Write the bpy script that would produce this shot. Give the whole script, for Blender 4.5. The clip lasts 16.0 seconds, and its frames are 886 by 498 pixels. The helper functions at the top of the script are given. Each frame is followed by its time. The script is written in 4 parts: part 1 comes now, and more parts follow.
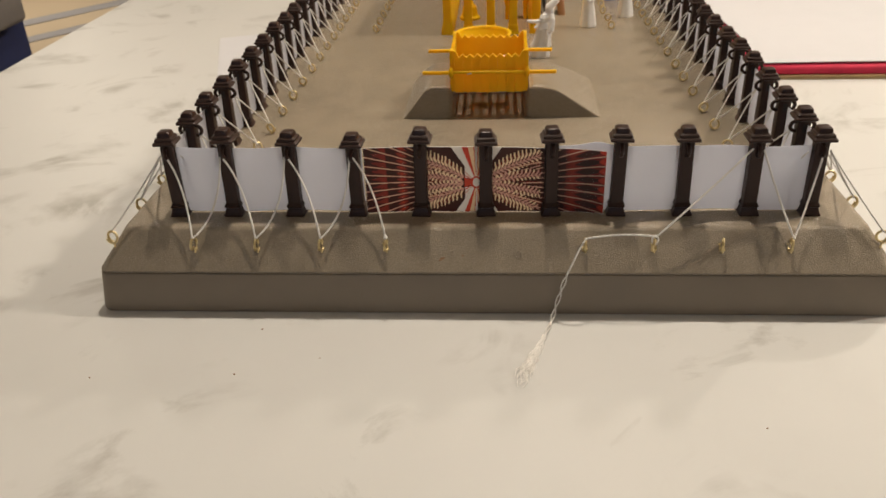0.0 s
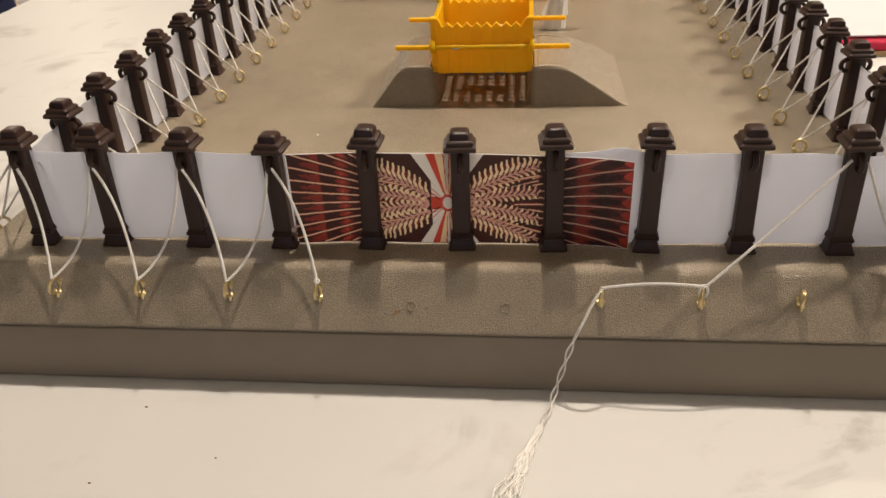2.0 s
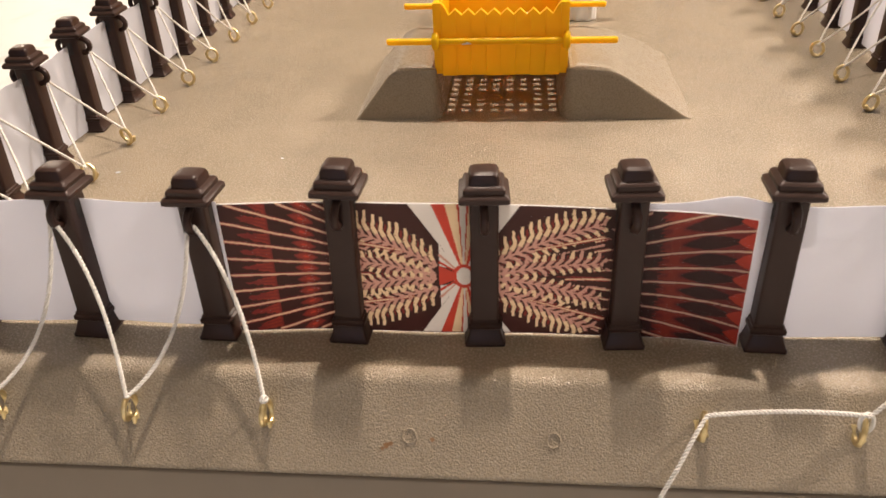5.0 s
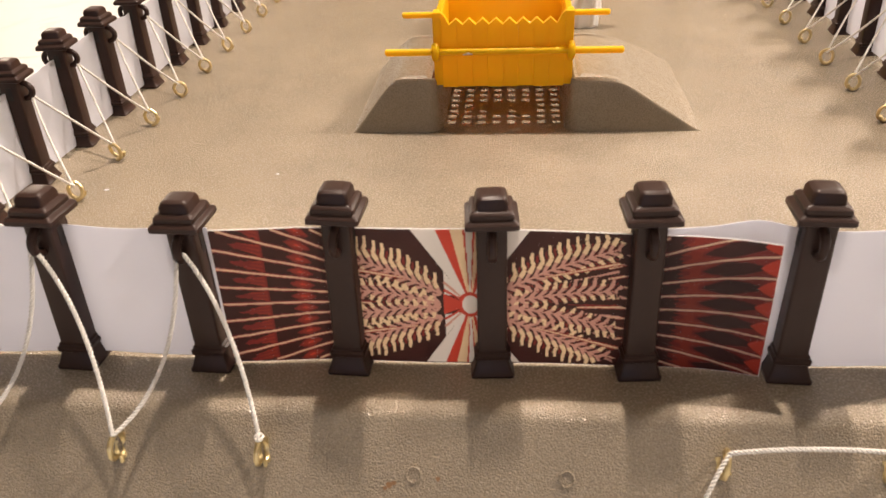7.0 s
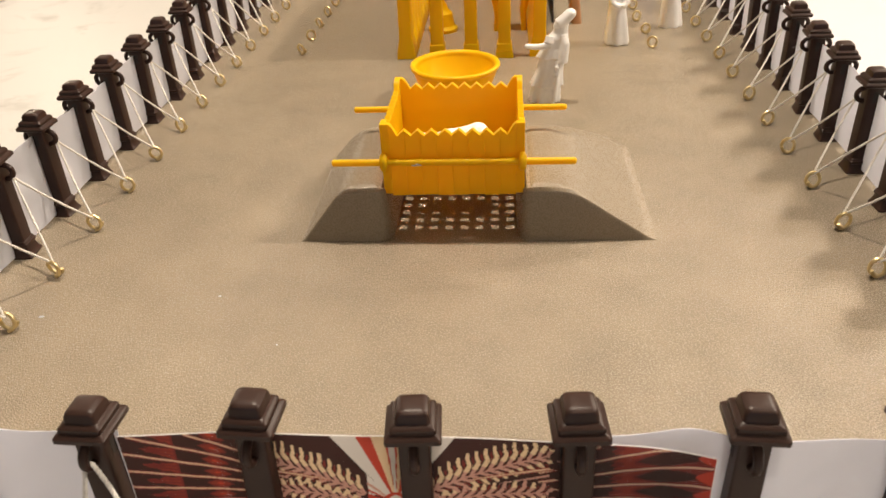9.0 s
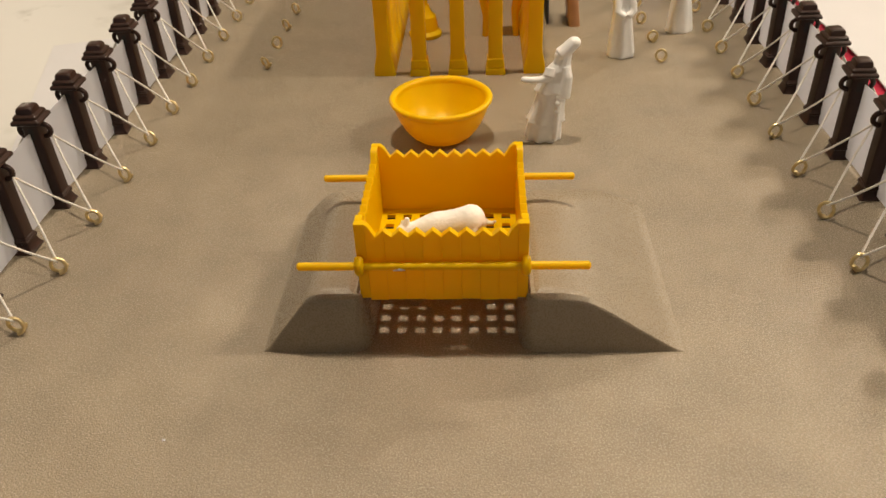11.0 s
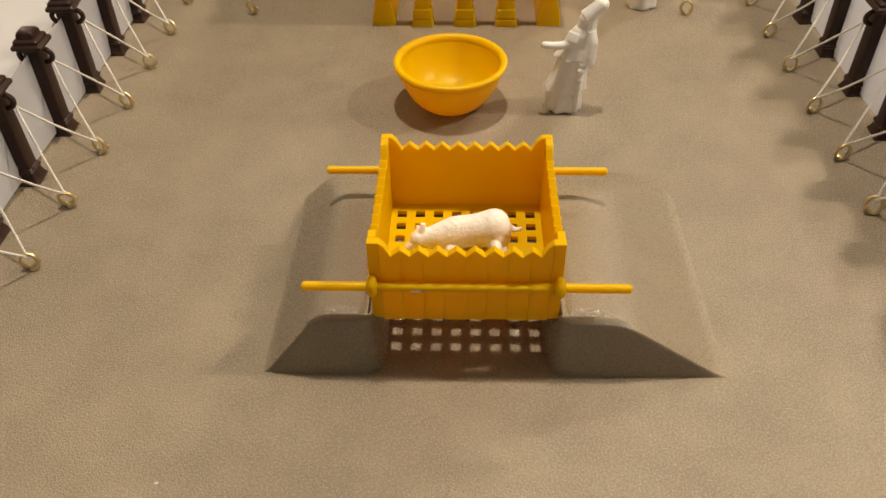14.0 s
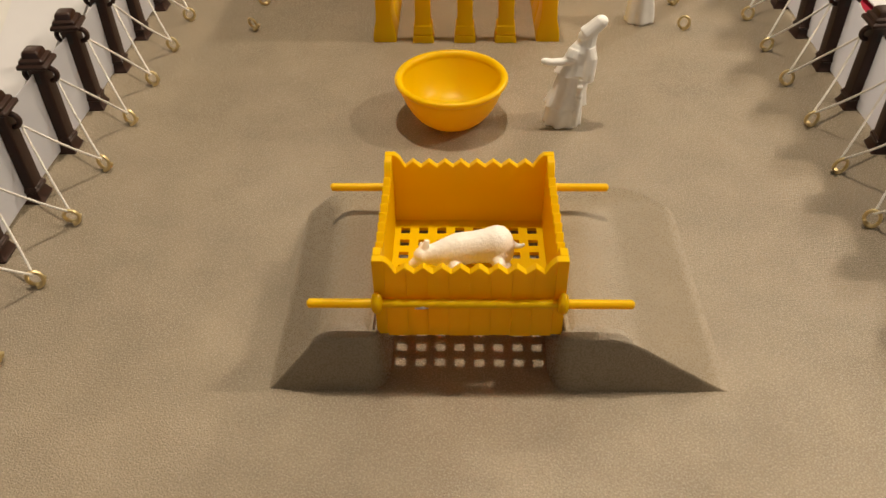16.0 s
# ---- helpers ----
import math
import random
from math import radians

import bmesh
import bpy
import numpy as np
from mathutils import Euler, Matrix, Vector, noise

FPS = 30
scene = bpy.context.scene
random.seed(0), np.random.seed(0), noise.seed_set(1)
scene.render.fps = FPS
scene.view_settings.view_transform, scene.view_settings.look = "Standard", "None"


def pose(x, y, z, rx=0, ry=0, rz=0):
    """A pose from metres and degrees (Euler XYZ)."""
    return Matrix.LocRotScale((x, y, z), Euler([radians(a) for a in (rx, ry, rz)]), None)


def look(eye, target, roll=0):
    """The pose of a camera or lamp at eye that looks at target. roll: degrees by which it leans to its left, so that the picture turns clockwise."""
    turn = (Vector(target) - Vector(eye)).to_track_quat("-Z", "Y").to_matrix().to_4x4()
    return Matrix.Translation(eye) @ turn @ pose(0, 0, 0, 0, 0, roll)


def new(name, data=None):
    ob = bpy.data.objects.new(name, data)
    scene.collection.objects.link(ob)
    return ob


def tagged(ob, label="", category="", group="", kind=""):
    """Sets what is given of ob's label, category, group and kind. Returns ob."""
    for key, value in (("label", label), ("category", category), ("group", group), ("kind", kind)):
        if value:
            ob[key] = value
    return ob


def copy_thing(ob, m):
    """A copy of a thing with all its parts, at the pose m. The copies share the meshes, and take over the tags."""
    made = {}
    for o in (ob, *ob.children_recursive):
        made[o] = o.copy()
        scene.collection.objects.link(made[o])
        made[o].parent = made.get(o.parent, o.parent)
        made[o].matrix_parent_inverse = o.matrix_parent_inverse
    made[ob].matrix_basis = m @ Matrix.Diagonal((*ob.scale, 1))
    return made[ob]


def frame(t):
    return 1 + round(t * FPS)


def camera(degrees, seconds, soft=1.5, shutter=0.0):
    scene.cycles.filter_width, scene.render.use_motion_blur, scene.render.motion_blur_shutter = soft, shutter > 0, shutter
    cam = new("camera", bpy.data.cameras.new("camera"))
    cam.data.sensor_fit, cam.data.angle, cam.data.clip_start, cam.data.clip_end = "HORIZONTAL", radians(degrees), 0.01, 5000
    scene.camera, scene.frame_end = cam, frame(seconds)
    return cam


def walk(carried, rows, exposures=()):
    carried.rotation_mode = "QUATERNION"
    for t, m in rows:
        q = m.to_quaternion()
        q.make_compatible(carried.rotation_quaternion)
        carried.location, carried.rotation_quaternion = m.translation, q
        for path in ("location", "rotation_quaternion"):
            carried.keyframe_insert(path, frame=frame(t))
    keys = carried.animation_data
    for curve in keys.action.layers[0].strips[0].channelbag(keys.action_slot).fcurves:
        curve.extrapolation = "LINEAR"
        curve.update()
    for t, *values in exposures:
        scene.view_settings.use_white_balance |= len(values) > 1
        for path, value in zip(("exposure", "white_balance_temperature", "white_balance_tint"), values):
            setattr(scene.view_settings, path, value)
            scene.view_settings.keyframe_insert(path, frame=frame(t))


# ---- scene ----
cam = camera(57.19, 16.0)
cam.data.dof.use_dof, cam.data.dof.focus_distance, cam.data.dof.aperture_fstop = True, 0.222, 56.0
PATH = [
    (0, (0.00532, -0.29411, 0.14580), (-0.01536, -0.03301, -0.00048), -2.13),
    (0.5, (0.00514, -0.27905, 0.14200), (-0.01566, -0.01893, -0.00600), -2.38),
    (1, (0.00917, -0.25314, 0.13490), (-0.01399, 0.00561, -0.01514), -2.67),
    (1.5, (0.01542, -0.22563, 0.12194), (-0.01046, 0.03173, -0.03003), -2.61),
    (2, (0.01773, -0.20227, 0.11690), (-0.01238, 0.05393, -0.03624), -2.71),
    (2.5, (0.01889, -0.18305, 0.10922), (-0.01402, 0.07296, -0.04367), -2.44),
    (3, (0.01650, -0.17068, 0.10272), (-0.01750, 0.08503, -0.05044), -2.36),
    (3.5, (0.01089, -0.15598, 0.09825), (-0.02195, 0.09982, -0.05502), -2.31),
    (4, (0.00729, -0.14077, 0.09447), (-0.02394, 0.11485, -0.05941), -2.43),
    (4.5, (0.00667, -0.13294, 0.09381), (-0.02236, 0.12268, -0.06053), -2.39),
    (7, (0.00407, -0.11910, 0.09312), (-0.02263, 0.13736, -0.06021), -2.67),
    (7.5, (0.00698, -0.12005, 0.09681), (-0.01994, 0.13665, -0.05609), -2.67),
    (8, (0.00536, -0.12136, 0.09797), (-0.01999, 0.13551, -0.05490), -2.70),
    (8.5, (0.00975, -0.11551, 0.10611), (-0.01390, 0.14148, -0.04684), -2.70),
    (9, (0.01409, -0.09640, 0.11764), (-0.00831, 0.15997, -0.03654), -2.72),
    (9.5, (0.01634, -0.08206, 0.12586), (-0.00463, 0.17266, -0.03123), -2.88),
    (12, (0.00284, -0.02342, 0.13417), (-0.00925, 0.21104, -0.05260), -1.86),
    (12.5, (0.00008, -0.01789, 0.13301), (-0.01066, 0.21135, -0.06021), -1.54),
    (13, (-0.00125, -0.01203, 0.13584), (-0.01066, 0.21392, -0.06128), -1.13),
    (13.5, (-0.00193, -0.01186, 0.13794), (-0.01032, 0.21214, -0.06144), -0.93),
    (14, (-0.00047, -0.01124, 0.13929), (-0.00795, 0.21267, -0.06023), -0.78),
    (14.5, (-0.00085, -0.01127, 0.13950), (-0.00792, 0.21329, -0.05930), -0.78),
    (15, (-0.00079, -0.01174, 0.14090), (-0.00758, 0.21337, -0.05729), -0.86),
    (15.5, (-0.00189, -0.01176, 0.14078), (-0.00843, 0.21430, -0.05633), -0.85),
    (16, (-0.00166, -0.01172, 0.14161), (-0.00845, 0.21467, -0.05512), -0.95),
]
walk(cam, [(t, look(eye, target, roll)) for t, eye, target, roll in PATH],
     exposures=[(0, 0.23, 6150, 10), (1.5, 0.43, 6180, 11.5), (2.5, 0.58, 6200, 13), (4.0, 0.92, 6280, 15), (7.0, 1.02, 6300, 17), (8.0, 1.0, 6320, 16), (9.0, 0.73, 6400, 12),
                (9.5, 0.49, 6450, 11), (12.0, 0.22, 6650, 9), (16.0, 0.17, 6650, 9)])

# ---------------------------------------------------------------- world and lights
world = bpy.data.worlds.new("world")
world.use_nodes = True
world.node_tree.nodes["Background"].inputs[0].default_value = (0.62, 0.72, 0.9, 1)
world.node_tree.nodes["Background"].inputs[1].default_value = 0.34
scene.world = world
scene.view_settings.exposure = 0.0


def area(name, eye, target, size, power, colour, shape="DISK", size_y=0.0):
    lamp = bpy.data.lights.new(name, "AREA")
    lamp.shape, lamp.size, lamp.energy, lamp.color = shape, size, power, colour
    if size_y:
        lamp.size_y = size_y
    ob = new(name, lamp)
    ob.matrix_world = look(eye, target)
    return ob


def bulb(name, at, radius, power, colour):
    lamp = bpy.data.lights.new(name, "POINT")
    lamp.shadow_soft_size, lamp.energy, lamp.color = radius, power, colour
    ob = new(name, lamp)
    ob.location = at
    return ob


CEIL = 1.52
WARM = (1.0, 0.85, 0.66)
PENDANTS = ((-0.01, 0.285, 0.86), (0.85, 0.25, 0.86))
bulb("pendant_bulb", PENDANTS[0], 0.013, 17.3, WARM)
bulb("pendant_bulb", PENDANTS[1], 0.024, 22.5, WARM)
# two unseen fill lamps added for room bounce and a brighter far floor
area("added_fill_downlight", (1.6, 1.9, CEIL - 0.012), (1.6, 1.9, 0), 0.13, 32, WARM)
area("added_fill_downlight", (-2.9, 4.3, CEIL - 0.012), (-2.9, 4.3, 0), 0.13, 45, WARM)
area("window_daylight", (-0.3, -2.93, 0.45), (-0.3, 0, 0.2), 2.4, 1.35, (0.72, 0.80, 1.0), "RECTANGLE", 1.3)


# ---------------------------------------------------------------- materials
def material(name, colour, rough=0.5, metal=0.0, vary=0.12, scale=200.0, bump=0.0, bump_scale=900.0, second=None, coat=0.0,
             sss=0.0, detail=4.0, spec=0.5):
    """A node material: colour varied at two scales, roughness varied a little, and a fine relief."""
    m = bpy.data.materials.new(name)
    m.use_nodes = True
    nt = m.node_tree
    n, l = nt.nodes, nt.links
    b = n["Principled BSDF"]
    co = n.new("ShaderNodeTexCoord")
    big = n.new("ShaderNodeTexNoise")
    big.inputs["Scale"].default_value, big.inputs["Detail"].default_value = scale * 0.15, 3
    fine = n.new("ShaderNodeTexNoise")
    fine.inputs["Scale"].default_value, fine.inputs["Detail"].default_value = scale, detail
    mix = n.new("ShaderNodeMix")
    mix.data_type = "FLOAT"
    mix.inputs[0].default_value = 0.45
    l.new(co.outputs["Object"], big.inputs["Vector"])
    l.new(co.outputs["Object"], fine.inputs["Vector"])
    l.new(big.outputs[0], mix.inputs[2])
    l.new(fine.outputs[0], mix.inputs[3])
    ramp = n.new("ShaderNodeValToRGB")
    other = second or tuple(c * (1 - 2 * vary) for c in colour)
    ramp.color_ramp.elements[0].position, ramp.color_ramp.elements[1].position = 0.36, 0.64
    ramp.color_ramp.elements[0].color = (*other, 1)
    ramp.color_ramp.elements[1].color = (*colour, 1)
    l.new(mix.outputs[0], ramp.inputs[0])
    l.new(ramp.outputs[0], b.inputs["Base Color"])
    rr = n.new("ShaderNodeMapRange")
    rr.inputs["To Min"].default_value, rr.inputs["To Max"].default_value = max(0.02, rough - 0.08), min(1, rough + 0.08)
    l.new(fine.outputs[0], rr.inputs["Value"])
    l.new(rr.outputs[0], b.inputs["Roughness"])
    b.inputs["Metallic"].default_value = metal
    b.inputs["Coat Weight"].default_value = coat
    b.inputs["Specular IOR Level"].default_value = spec
    if sss:
        b.inputs["Subsurface Weight"].default_value = sss
        b.inputs["Subsurface Radius"].default_value = (0.0024, 0.0021, 0.0012)
        b.inputs["Subsurface Scale"].default_value = 1.0
    if bump:
        tex = n.new("ShaderNodeTexNoise")
        tex.inputs["Scale"].default_value, tex.inputs["Detail"].default_value = bump_scale, 3
        l.new(co.outputs["Object"], tex.inputs["Vector"])
        bp = n.new("ShaderNodeBump")
        bp.inputs["Strength"].default_value, bp.inputs["Distance"].default_value = bump, 0.0004
        l.new(tex.outputs[0], bp.inputs["Height"])
        l.new(bp.outputs[0], b.inputs["Normal"])
    return m


def marble():
    m = material("white_marble", (0.625, 0.622, 0.605), rough=0.5, vary=0.02, scale=30, spec=0.35)
    nt = m.node_tree
    n, l = nt.nodes, nt.links
    b = n["Principled BSDF"]
    co = n.new("ShaderNodeTexCoord")
    warp = n.new("ShaderNodeTexNoise")
    warp.inputs["Scale"].default_value, warp.inputs["Detail"].default_value, warp.inputs["Distortion"].default_value = 11, 8, 1.7
    warp.inputs["Roughness"].default_value = 0.62
    l.new(co.outputs["Object"], warp.inputs["Vector"])
    band = n.new("ShaderNodeValToRGB")
    e = band.color_ramp.elements
    e[0].position, e[0].color = 0.50, (0, 0, 0, 1)
    e[1].position, e[1].color = 0.62, (1, 1, 1, 1)
    l.new(warp.outputs[0], band.inputs[0])
    mask = n.new("ShaderNodeTexNoise")
    mask.inputs["Scale"].default_value, mask.inputs["Detail"].default_value = 24, 7
    l.new(co.outputs["Object"], mask.inputs["Vector"])
    mm = n.new("ShaderNodeMapRange")
    mm.inputs["From Min"].default_value, mm.inputs["From Max"].default_value = 0.45, 0.64
    l.new(mask.outputs[0], mm.inputs["Value"])
    mul = n.new("ShaderNodeMath")
    mul.operation = "MULTIPLY"
    l.new(band.outputs[0], mul.inputs[0])
    l.new(mm.outputs[0], mul.inputs[1])
    mix = n.new("ShaderNodeMix")
    mix.data_type = "RGBA"
    l.new(mul.outputs[0], mix.inputs[0])
    l.new(b.inputs["Base Color"].links[0].from_socket, mix.inputs[6])
    mix.inputs[7].default_value = (0.40, 0.39, 0.365, 1)
    l.new(mix.outputs[2], b.inputs["Base Color"])
    return m


MARBLE = marble()


def grained(m, scale, strength, lo, hi):
    """Moulded leather-like grain: small round pips of uneven gloss, over soft dents."""
    nt = m.node_tree
    n, l = nt.nodes, nt.links
    b = n["Principled BSDF"]
    co = n.new("ShaderNodeTexCoord")
    pips = n.new("ShaderNodeTexVoronoi")
    pips.feature = "SMOOTH_F1"
    pips.inputs["Scale"].default_value, pips.inputs["Smoothness"].default_value = scale, 0.35
    dents = n.new("ShaderNodeTexNoise")
    dents.inputs["Scale"].default_value, dents.inputs["Detail"].default_value = scale * 0.42, 4
    spots = n.new("ShaderNodeTexNoise")
    spots.inputs["Scale"].default_value, spots.inputs["Detail"].default_value = scale * 0.8, 2
    for t in (pips, dents, spots):
        l.new(co.outputs["Object"], t.inputs["Vector"])
    height = n.new("ShaderNodeMath")
    height.operation = "MULTIPLY_ADD"
    height.inputs[1].default_value = 0.35
    flip = n.new("ShaderNodeMath")
    flip.operation = "MULTIPLY"
    flip.inputs[1].default_value = -1.0
    l.new(pips.outputs["Distance"], flip.inputs[0])
    l.new(dents.outputs[0], height.inputs[0])
    l.new(flip.outputs[0], height.inputs[2])
    bp = n.new("ShaderNodeBump")
    bp.inputs["Strength"].default_value, bp.inputs["Distance"].default_value = strength, 0.0002
    l.new(height.outputs[0], bp.inputs["Height"])
    l.new(bp.outputs[0], b.inputs["Normal"])
    # the grain's light and shade put into the colour: pips paler, hollows darker
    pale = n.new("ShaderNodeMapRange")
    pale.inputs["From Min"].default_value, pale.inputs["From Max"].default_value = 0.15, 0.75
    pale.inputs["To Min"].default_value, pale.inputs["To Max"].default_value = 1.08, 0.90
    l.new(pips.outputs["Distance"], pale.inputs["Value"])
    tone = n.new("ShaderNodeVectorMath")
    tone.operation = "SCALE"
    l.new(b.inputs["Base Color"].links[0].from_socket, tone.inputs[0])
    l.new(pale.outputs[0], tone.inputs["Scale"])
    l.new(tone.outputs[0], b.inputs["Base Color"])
    rr = n.new("ShaderNodeMapRange")
    rr.inputs["From Min"].default_value, rr.inputs["From Max"].default_value = 0.36, 0.62
    rr.inputs["To Min"].default_value, rr.inputs["To Max"].default_value = lo, hi
    l.new(spots.outputs[0], rr.inputs["Value"])
    l.new(rr.outputs[0], b.inputs["Roughness"])
    return m


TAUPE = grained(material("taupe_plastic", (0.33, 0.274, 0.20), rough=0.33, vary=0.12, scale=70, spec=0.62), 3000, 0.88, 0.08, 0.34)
# smooth sides of the same plastic, darkened in colour for the shade they stand in
SKIRT_SHADED = material("taupe_plastic_satin_shaded", (0.255, 0.21, 0.16), rough=0.5, vary=0.06, scale=60, bump=0.1, bump_scale=900, spec=0.35)
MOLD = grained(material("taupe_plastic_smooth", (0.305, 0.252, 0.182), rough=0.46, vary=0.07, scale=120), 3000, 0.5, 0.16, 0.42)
BROWN = material("dark_brown_plastic", (0.039, 0.0188, 0.0145), rough=0.38, vary=0.10, scale=300, bump=0.06, bump_scale=900, spec=0.26)
SLOT = material("slot_shadow_brown", (0.012, 0.008, 0.007), rough=0.6, vary=0.05)
GOLD = material("yellow_plastic", (0.97, 0.68, 0.001), rough=0.36, vary=0.02, scale=160, bump=0.08, bump_scale=700, spec=0.3)
BRASS = material("brass_wire", (0.80, 0.66, 0.36), rough=0.36, metal=1.0, vary=0.10, scale=900)
STRING = material("white_cotton_string", (0.82, 0.80, 0.76), rough=0.8, vary=0.06, scale=2500, bump=0.3, bump_scale=4000)
FRAY = material("frayed_clear_fibre", (0.93, 0.91, 0.87), rough=0.5, vary=0.05, scale=2500)
PAPER = material("white_paper", (0.80, 0.81, 0.87), rough=0.75, vary=0.02, scale=120, bump=0.10, bump_scale=300)


def let_light_through(m, share, colour):
    """Thin paper: part of the light passes to the other side."""
    nt = m.node_tree
    b = nt.nodes["Principled BSDF"]
    out = next(n for n in nt.nodes if n.type == "OUTPUT_MATERIAL")
    tr = nt.nodes.new("ShaderNodeBsdfTranslucent")
    tr.inputs["Color"].default_value = (*colour, 1)
    mix = nt.nodes.new("ShaderNodeMixShader")
    mix.inputs[0].default_value = share
    nt.links.new(b.outputs[0], mix.inputs[1])
    nt.links.new(tr.outputs[0], mix.inputs[2])
    nt.links.new(mix.outputs[0], out.inputs[0])


let_light_through(PAPER, 0.6, (0.85, 0.87, 0.94))
let_light_through(GOLD, 0.36, (1.0, 0.56, 0.0))
CARD = material("plain_white_card", (0.60, 0.60, 0.63), rough=0.7, vary=0.02, scale=60)
BACKING = material("thin_print_paper", (0.80, 0.80, 0.80), rough=0.7, vary=0.02, scale=60)
let_light_through(BACKING, 0.9, (0.94, 0.94, 0.95))
WHITE = material("white_painted_figurine", (0.92, 0.91, 0.89), rough=0.5, vary=0.05, scale=400, bump=0.25, bump_scale=500)
LAMB = material("pale_cream_resin", (0.93, 0.91, 0.86), rough=0.45, vary=0.03, scale=500, bump=0.4, bump_scale=1700)
BLUE = material("blue_painted_figurine", (0.02, 0.10, 0.42), rough=0.45, vary=0.1, scale=400)
COPPER = material("copper_brown_board", (0.50, 0.26, 0.13), rough=0.35, vary=0.15, scale=150)
RUST = material("rust_smudge", (0.30, 0.16, 0.07), rough=0.6, vary=0.2, scale=900)
NAVY = material("navy_shade_panel", (0.05, 0.055, 0.08), rough=0.6, vary=0.1)
RED = material("crimson_cloth", (0.55, 0.015, 0.06), rough=0.75, vary=0.10, scale=300, bump=0.2)
KRAFT = material("brown_board", (0.38, 0.25, 0.11), rough=0.6, vary=0.15, scale=120)
WALL = material("warm_white_wall", (0.74, 0.70, 0.63), rough=0.8, vary=0.03, scale=8)
CEILING = material("white_ceiling", (0.80, 0.79, 0.76), rough=0.85, vary=0.02, scale=8)
FLOOR = material("beige_floor", (0.52, 0.43, 0.31), rough=0.45, vary=0.05, scale=6)
REFLECTED_BAND = material("grey_blue_band", (0.30, 0.30, 0.32), rough=0.8, vary=0.08, scale=20)
CABINET = material("white_cabinet", (0.70, 0.68, 0.64), rough=0.5, vary=0.03, scale=12)
TEAL = material("teal_fabric", (0.01, 0.16, 0.20), rough=0.8, vary=0.1, scale=60)
INDIGO = material("indigo_fabric", (0.012, 0.02, 0.09), rough=0.8, vary=0.15, scale=60)
BLACK = material("black_fabric", (0.01, 0.016, 0.014), rough=0.8, vary=0.1, scale=60)
SCARLET = material("red_fabric", (0.30, 0.012, 0.012), rough=0.8, vary=0.1, scale=60)
GREYCLOTH = material("grey_fabric", (0.20, 0.18, 0.17), rough=0.8, vary=0.1, scale=60)
GLASS = bpy.data.materials.new("window_glass")
GLASS.use_nodes = True
GLASS.node_tree.nodes["Principled BSDF"].inputs["Transmission Weight"].default_value = 1.0
GLASS.node_tree.nodes["Principled BSDF"].inputs["Roughness"].default_value = 0.02
LENS_GLOW = bpy.data.materials.new("lamp_lens")
LENS_GLOW.use_nodes = True
LENS_GLOW.node_tree.nodes["Principled BSDF"].inputs["Emission Color"].default_value = (1, 0.86, 0.66, 1)
LENS_GLOW.node_tree.nodes["Principled BSDF"].inputs["Emission Strength"].default_value = 6
PRINT_DARK = material("print_dark_maroon", (0.052, 0.021, 0.020), rough=0.42, vary=0.2, scale=500)
PRINT_RED = material("print_red", (0.50, 0.055, 0.035), rough=0.42, vary=0.10, scale=600)
PRINT_DEEP = material("print_deep_red", (0.16, 0.026, 0.024), rough=0.42, vary=0.25, scale=900)
PRINT_CREAM = material("print_cream", (0.66, 0.52, 0.34), rough=0.42, vary=0.08, scale=600)
PRINT_PINK = material("print_pink", (0.56, 0.34, 0.29), rough=0.42, vary=0.12, scale=600)
PRINT_BRICK = material("print_brick_red", (0.27, 0.04, 0.028), rough=0.42, vary=0.22, scale=900)
PRINT_GREY = material("print_pale_grey", (0.58, 0.56, 0.54), rough=0.42, vary=0.05, scale=300)
for ink, tint in ((PRINT_DARK, (0.05, 0.018, 0.016)), (PRINT_RED, (0.50, 0.06, 0.035)), (PRINT_DEEP, (0.20, 0.03, 0.026)), (PRINT_CREAM, (0.74, 0.58, 0.38)), (PRINT_PINK, (0.52, 0.28, 0.23)), (PRINT_GREY, (0.70, 0.68, 0.66)), (PRINT_BRICK, (0.26, 0.04, 0.026))):
    let_light_through(ink, 0.62, tint)

# ---------------------------------------------------------------- mesh helpers; plans below are in millimetres
MM = 0.001


def mesh_from(name, bm, mats, smooth=True, angle=35):
    for v in bm.verts:
        v.co *= MM
    bm.normal_update()
    me = bpy.data.meshes.new(name)
    bm.to_mesh(me)
    bm.free()
    for mt in mats if isinstance(mats, (list, tuple)) else (mats,):
        me.materials.append(mt)
    if smooth:
        me.shade_smooth()
        me.set_sharp_from_angle(angle=radians(angle))
    return me


def part(name, bm, mat, parent, label="", smooth=True, angle=35):
    ob = new(name, mesh_from(name, bm, mat, smooth, angle))
    ob.parent = parent
    if label:
        tagged(ob, label)
    return ob


def single(name, bm, mat, label, category, group="", kind="", smooth=True, angle=35):
    return tagged(new(name, mesh_from(name, bm, mat, smooth, angle)), label, category, group, kind)


def thing(name, label, category, group="", at=(0, 0, 0), turn=0.0):
    ob = new(name)
    ob.empty_display_size = 0.005
    ob.matrix_world = pose(at[0] * MM, at[1] * MM, at[2] * MM, 0, 0, turn)
    return tagged(ob, label, category, group)


